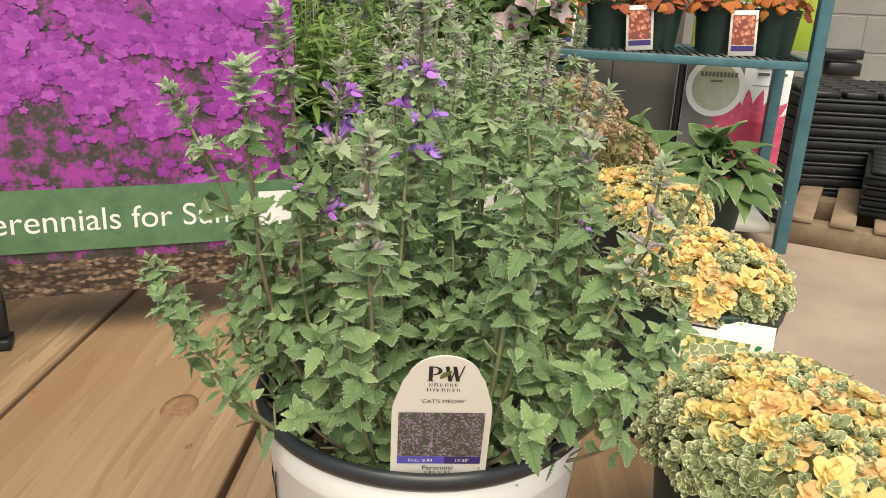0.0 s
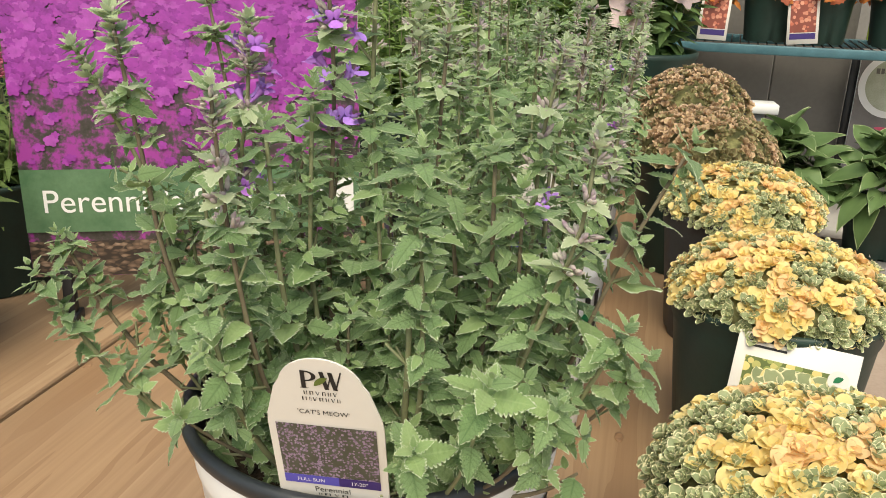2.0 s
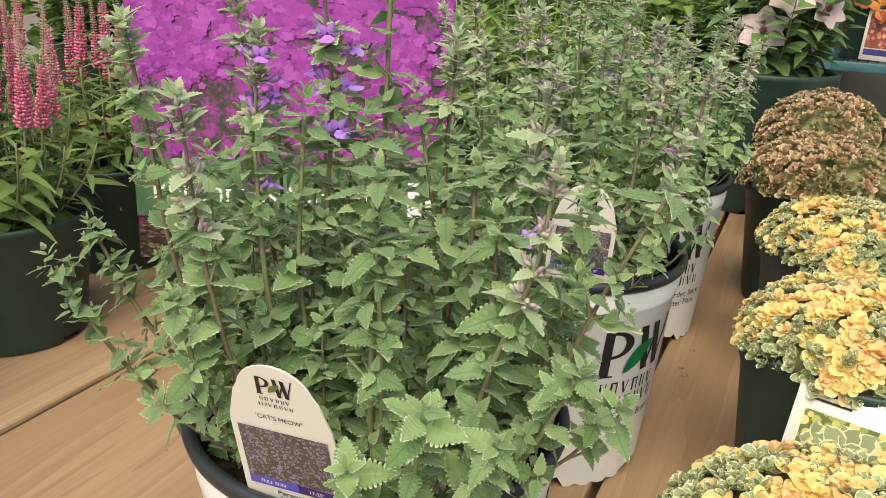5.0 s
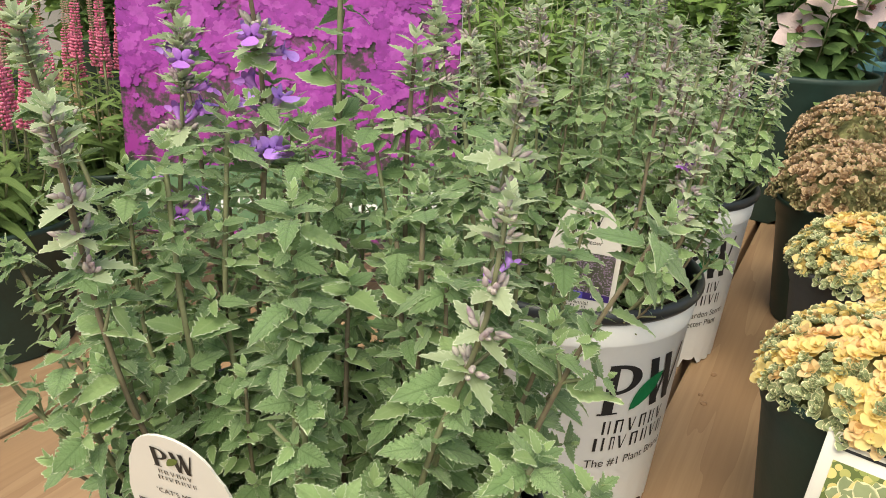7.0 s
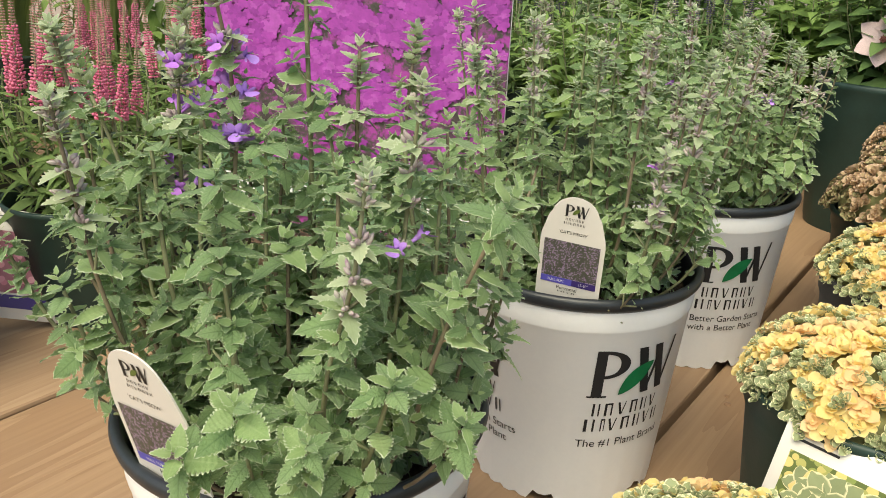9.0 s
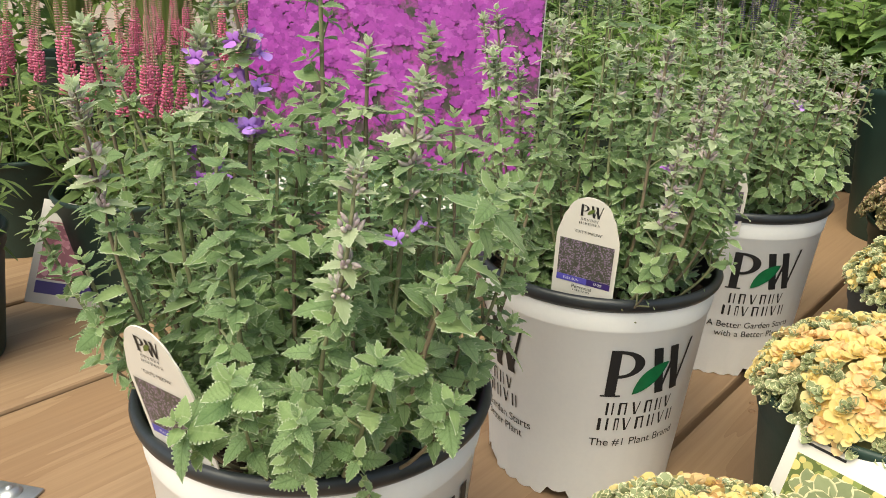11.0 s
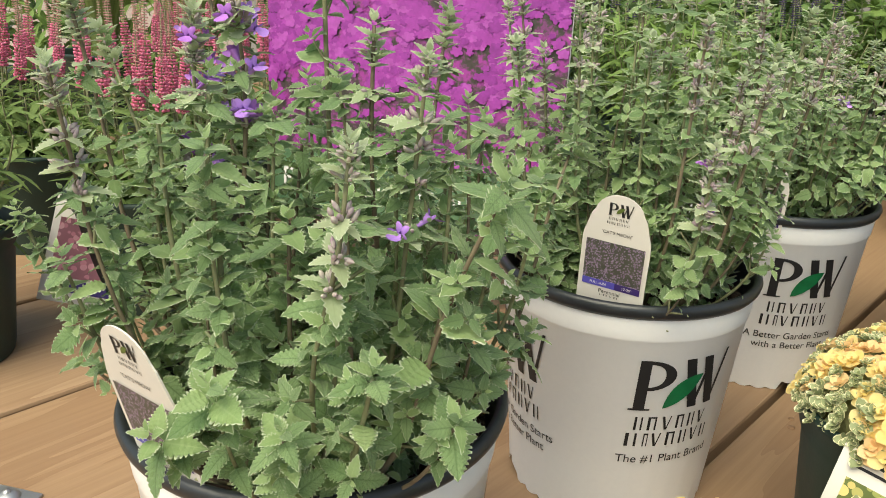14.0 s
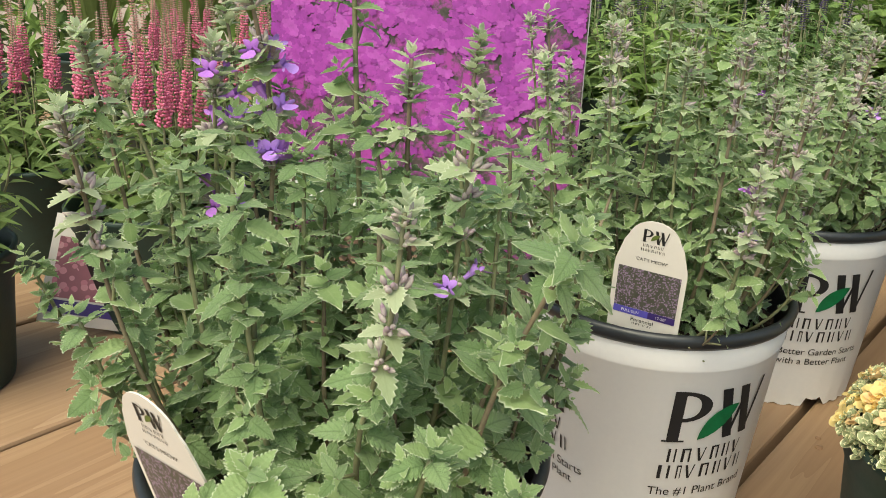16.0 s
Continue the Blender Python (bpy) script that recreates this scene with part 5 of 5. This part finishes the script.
AMBER = leaf_material("amber_coralbell_leaf", (0.42, 0.10, 0.03), (0.66, 0.27, 0.07), (0.6, 0.25, 0.1), veins=5, back=0.3)
RUST = leaf_material("rust_coralbell_leaf", (0.24, 0.05, 0.03), (0.45, 0.13, 0.06), (0.5, 0.2, 0.1), veins=5, back=0.3)
LOBED = [leaf_shape(1.05, 4, 0.25, 0.2, depth=0.22), leaf_shape(1.0, 4, 0.45, 0.1, depth=0.25)]
for i, (x, rust) in enumerate(((0.40, 0), (0.62, 1), (0.80, 1), (1.02, 1), (1.22, 0))):
    at = tuple(RACK_M @ Vector((x, 3.05, DECK + 0.001)))
    dark_pot(at, 0.088, 0.165, POT_GREEN, "dark green pot of coral bells on a rack", group="pots of coral bells")
    rnd = random.Random(60 + i)
    root = thing("coralbell_plant", pose(*at), "coral bells with amber and rust lobed leaves", "potted plant", "coral bells on the rack")
    j = join_mesh("foliage", [AMBER, RUST, STEM])
    for k in range(95):
        a, q = k * 2.399, math.sqrt((k + 0.5) / 95)
        p = Vector((0.12 * q * math.cos(a), 0.12 * q * math.sin(a), 0.30 - 0.155 * q ** 2.2 + rnd.uniform(-0.02, 0.02)))
        d = Vector((math.cos(a) * q * 0.8, math.sin(a) * q * 0.8, 0.6)).normalized()
        v, f = tube([(p.x * 0.2, p.y * 0.2, 0.145), p], [0.0016, 0.001], 4)
        add_to(j, v, f, m=2)
        put(LOBED[k % 2], leaf_pose(p, d, rnd.uniform(0, 6.28), rnd.uniform(-10, 20), rnd.uniform(0.035, 0.055), rnd), j, 1 if rnd.random() < (0.6 if rust else 0.25) else 0)
    child("foliage", finish(j), root, kind="stuff")
for x, lean in ((0.443, 2), (0.735, -5), (1.098, -3)):
    picture_tag(RACK_M @ pose(x, 2.945, DECK + 0.004, 86, lean, 4), 0.098, 0.158, PHOTO_ORANGE, "white picture tag of amber leaves before a pot", words=False, band=TAG_NAVY)

# boards behind the rack
POSTER = plain("poster_white", (0.68, 0.68, 0.68), 0.5, 0.03, 10, 0.02)
board = thing("advertising_board", pose(1.265, 3.43, 0), "white board with a pink daisy and a green roundel", "sign")
part("panel", box(-0.225, 0.225, 0.0, 0.008, -0.50, 0.10, 0.001, 1), POSTER, board)


def on_board(name, shapes, m, y):
    jj = join_mesh(name, [m])
    for v, f in shapes:
        add_to(jj, [(a, -y, b) for a, b in v], f)
    child(name, finish(jj, False), board)


def petals_on_board(shapes, m, y):
    jj = join_mesh("daisy_print", [m])
    for i, (v, f) in enumerate(shapes):
        add_to(jj, [(a, -y - 4e-5 * i, b) for a, b in v], f)
    child("daisy_print", finish(jj, False), board)


def disc(cx, cy, r, n=40):
    return np.array([(cx + r * math.cos(2 * math.pi * i / n), cy + r * math.sin(2 * math.pi * i / n)) for i in range(n)]), [tuple(range(n))]


on_board("grey_ground", [bar(-0.224, 0.02, -0.49, 0.585, 2)], plain("print_grey", (0.16, 0.15, 0.15), 0.5, 0.3, 8, 0.0), 0.001)
petals = []
for i in range(22):
    petals.append(leaf_mark(0.08 + 0.11 * math.cos(i * 0.2856), -0.245 + 0.11 * math.sin(i * 0.2856), 0.23, 0.055, i * 0.2856))
petals_on_board([(v.clip([-0.223, -0.48], [0.223, 0.09]), f) for v, f in petals], plain("daisy_pink_ink", (0.62, 0.05, 0.14), 0.5, 0.25, 30, 0.0, col2=(0.75, 0.13, 0.22)), 0.0015)
on_board("daisy_heart", [disc(0.08, -0.245, 0.09)], plain("daisy_heart_ink", (0.42, 0.04, 0.09), 0.5, 0.2, 30, 0.0), 0.003)
on_board("roundel_ring", [disc(-0.095, -0.02, 0.125)], WHITE_INK, 0.004)
on_board("roundel", [disc(-0.095, -0.02, 0.100)], plain("roundel_green", (0.30, 0.33, 0.20), 0.5, 0.25, 8, 0.0, col2=(0.52, 0.54, 0.46)), 0.005)
on_board("small_print", [bar(-0.165 + 0.016 * i, -0.153 + 0.016 * i, 0.022, 0.020, 1) for i in range(10)] + [bar(-0.12, -0.07, 0.0, 0.009, 1)] + [bar(0.075, 0.15, 0.062, 0.012, 1), bar(0.075, 0.125, 0.034, 0.012, 1), bar(0.135, 0.20, 0.034, 0.012, 1), bar(0.06, 0.19, -0.01, 0.004, 1)], plain("grey_ink", (0.12, 0.11, 0.10), 0.5), 0.006)
lime = thing("advertising_board", pose(1.25, 3.45, 0), "lime green board with a white arc behind the rack", "sign")
part("panel", box(-0.20, 0.30, 0, 0.008, 0.14, 0.62, 0.001, 1), plain("lime_board", (0.36, 0.50, 0.06), 0.5, 0.1, 10, 0.02), lime)
jj = join_mesh("arc_print", [WHITE_INK])
v, f = half_ring(0, 0, 0.15, 0.15, 0.045, 20)
add_to(jj, [(y - 0.02, -0.002, x + 0.12) for x, y in v + np.array([0.06, 0])], f)
child("arc_print", finish(jj, False), lime)
part("edge_strip", box(-0.235, -0.206, -0.004, 0.012, -0.50, 0.14, 0.002, 1), BLACK_PLASTIC, lime)

# ---- hostas beside the rack ----
HOSTA = leaf_material("hosta_leaf", (0.06, 0.115, 0.04), (0.15, 0.23, 0.085), (0.16, 0.24, 0.11), veins=0.01, back=0.2, rough=0.42, edge=(0.36, 0.42, 0.24), edge_at=0.9, relief=0.2)
BROAD = [leaf_shape(0.62, 0, 0.45, 0.55, rows=10, stalk=0.2, wave=0.03), leaf_shape(0.56, 0, 0.25, 0.8, rows=10, stalk=0.2, wave=0.04), leaf_shape(0.66, 0, 0.75, 0.4, rows=10, stalk=0.2, wave=0.03)]
HOSTA_MESH = [shape_mesh("leaf", s, HOSTA) for s in BROAD]
for x, y, z, seed, n in ((0.92, 2.55, -0.56, 1, 90), (0.66, 2.62, -0.56, 2, 90), (0.44, 2.70, -0.56, 3, 60)):
    stand = thing("plant_stand", pose(x, y, z), "upturned grey crate under a potted hosta", "crate", "crates under the hostas")
    part("crate", box(-0.12, 0.12, -0.12, 0.12, 0.0, 0.15, 0.006, 2), plain("grey_crate", (0.25, 0.24, 0.23), 0.7), stand)
    dark_pot((x, y, z + 0.151), 0.095, 0.17, POT_GREEN, "dark green pot holding a variegated hosta", group="pots of hosta")
    rnd = random.Random(90 + seed)
    root = thing("hosta_plant", pose(x, y, z + 0.15), "hosta with broad dark leaves edged in cream", "potted plant", "potted hostas")
    for k in range(n):
        a, q = k * 2.399, math.sqrt((k + 0.5) / n)
        p = Vector((0.14 * q * math.cos(a), 0.14 * q * math.sin(a), 0.185 + 0.13 * (1 - q)))
        child("leaf", HOSTA_MESH[k % 3], root, leaf_pose(p, Vector((math.cos(a) * 0.3, math.sin(a) * 0.3, 1)).normalized(), a - math.pi / 2, 66 - 60 * q + rnd.uniform(-20, 20), rnd.uniform(0.085, 0.140), rnd))
tagP = picture_tag(pose(0.93, 2.48, -0.40, 82, 6, 10), 0.07, 0.11, photo_material("printed_hosta_picture", (0.03, 0.06, 0.03), (0.1, 0.18, 0.1), (0.3, 0.36, 0.3), 90), "white picture tag of a hosta beside its pot", words=False)
lp = thing("white_panel", pose(0.56, 2.9, -0.06), "white folded card lying behind the bronze stonecrop", "card")
part("card", box(-0.10, 0.10, -0.05, 0.05, 0, 0.03, 0.002, 1), POSTER, lp)
part("prop", box(-0.06, 0.06, -0.03, 0.03, -0.50, -0.001, 0.004, 1), plain("grey_prop", (0.2, 0.2, 0.2), 0.8), lp)

# ---- pallet, trays and loose strips ----
pallet = thing("wooden_pallet", pose(2.05, 3.19, -0.56, 0, 0, -28), "raw wooden pallet carrying black plant trays", "pallet")
for y in (-0.42, 0.0, 0.42):
    part("runner", box(-0.5, 0.5, y - 0.045, y + 0.045, 0.0, 0.09, 0.004, 1), RAW_WOOD, pallet)
for i in range(7):
    part("slat", box(-0.5 + i * 0.152, -0.41 + i * 0.152, -0.47, 0.47, 0.091, 0.112, 0.003, 1), RAW_WOOD, pallet)


def tray_stack(at, w, d, count, step, label):
    for k in range(count):
        tray = thing("plant_tray", at @ pose(0, 0, k * step), label, "tray", "stacked black trays")
        part("tray_wall", box(-w / 2, w / 2, -d / 2, d / 2, 0, step * 0.72, 0.006, 1), BLACK_PLASTIC, tray)
        part("lip", box(-w / 2 - 0.008, w / 2 + 0.008, -d / 2 - 0.008, d / 2 + 0.008, step * 0.73, step * 0.97, 0.003, 1), BLACK_PLASTIC, tray)
        if k == count - 1:
            for a in range(4):
                for b in range(6):
                    part("cell", box(-w / 2 + 0.01 + a * w / 4, -w / 2 + (a + 1) * w / 4 - 0.01, -d / 2 + 0.01 + b * d / 6, -d / 2 + (b + 1) * d / 6 - 0.01, step * 0.98, step * 1.5, 0.006, 1), BLACK_PLASTIC, tray)


tray_stack(pose(1.93, 3.75, -0.56, 0, 0, -4), 0.62, 0.55, 9, 0.056, "black plastic plant tray in a tall stack")
tray_stack(pose(2.09, 3.15, -0.447, 0, 0, -28), 0.62, 0.60, 4, 0.042, "black plastic plant tray stacked on a pallet")
for i in range(3):
    st = thing("plastic_strip", pose(1.56 + 0.05 * i, 3.12 + 0.02 * i, -0.56, 0, 0, 32), "black plastic strip lying on the floor", "strip", "loose strips")
    part("bar", box(-0.018, 0.018, -0.3, 0.3, 0, 0.025, 0.004, 1), BLACK_PLASTIC, st)
hook = thing("wall_bracket", pose(2.22, 4.58, 0.02), "black steel bracket fixed on the block wall", "bracket")
part("arm", box(-0.1, 0.12, -0.05, 0.02, 0, 0.05, 0.005, 1), BLACK_PLASTIC, hook)
part("plate", box(-0.06, 0.12, -0.05, 0.02, -0.09, -0.02, 0.005, 1), BLACK_PLASTIC, hook)

# ---- planting beyond the table ----
rnd = random.Random(5)
j = join_mesh("hedge_foliage", [DEEP, LIME, SPEEDWELL])
for i in range(9000):
    x = rnd.uniform(-3.6, 0.15)
    y = 2.45 + rnd.random() ** 2 * 0.5 + 0.10 * math.sin(x * 5) + (x + 1.7 < 0) * (x + 1.7) * 0.55
    z = rnd.uniform(-0.5, 1.05 + 0.12 * math.sin(x * 9) + rnd.uniform(0, 0.1))
    shape = OVAL[i % 3] if noise.noise((x * 3, z * 3, 1)) > 0 else LANCE[i % 3]
    pick = 0 if noise.noise((x * 4, y * 4, z * 4)) > -0.05 else (1 if rnd.random() < 0.85 else 2)
    put(shape, Matrix.Translation((x, y, z)) @ Euler((rnd.uniform(-0.9, 0.5), rnd.uniform(-0.7, 0.7), rnd.uniform(0, 6.28))).to_matrix().to_4x4() @ Matrix.Scale(rnd.uniform(0.06, 0.13), 4), j, pick)
hedge = tagged(new("hedge", finish(j)), "dense mixed green planting beyond the table", "hedge", kind="stuff")
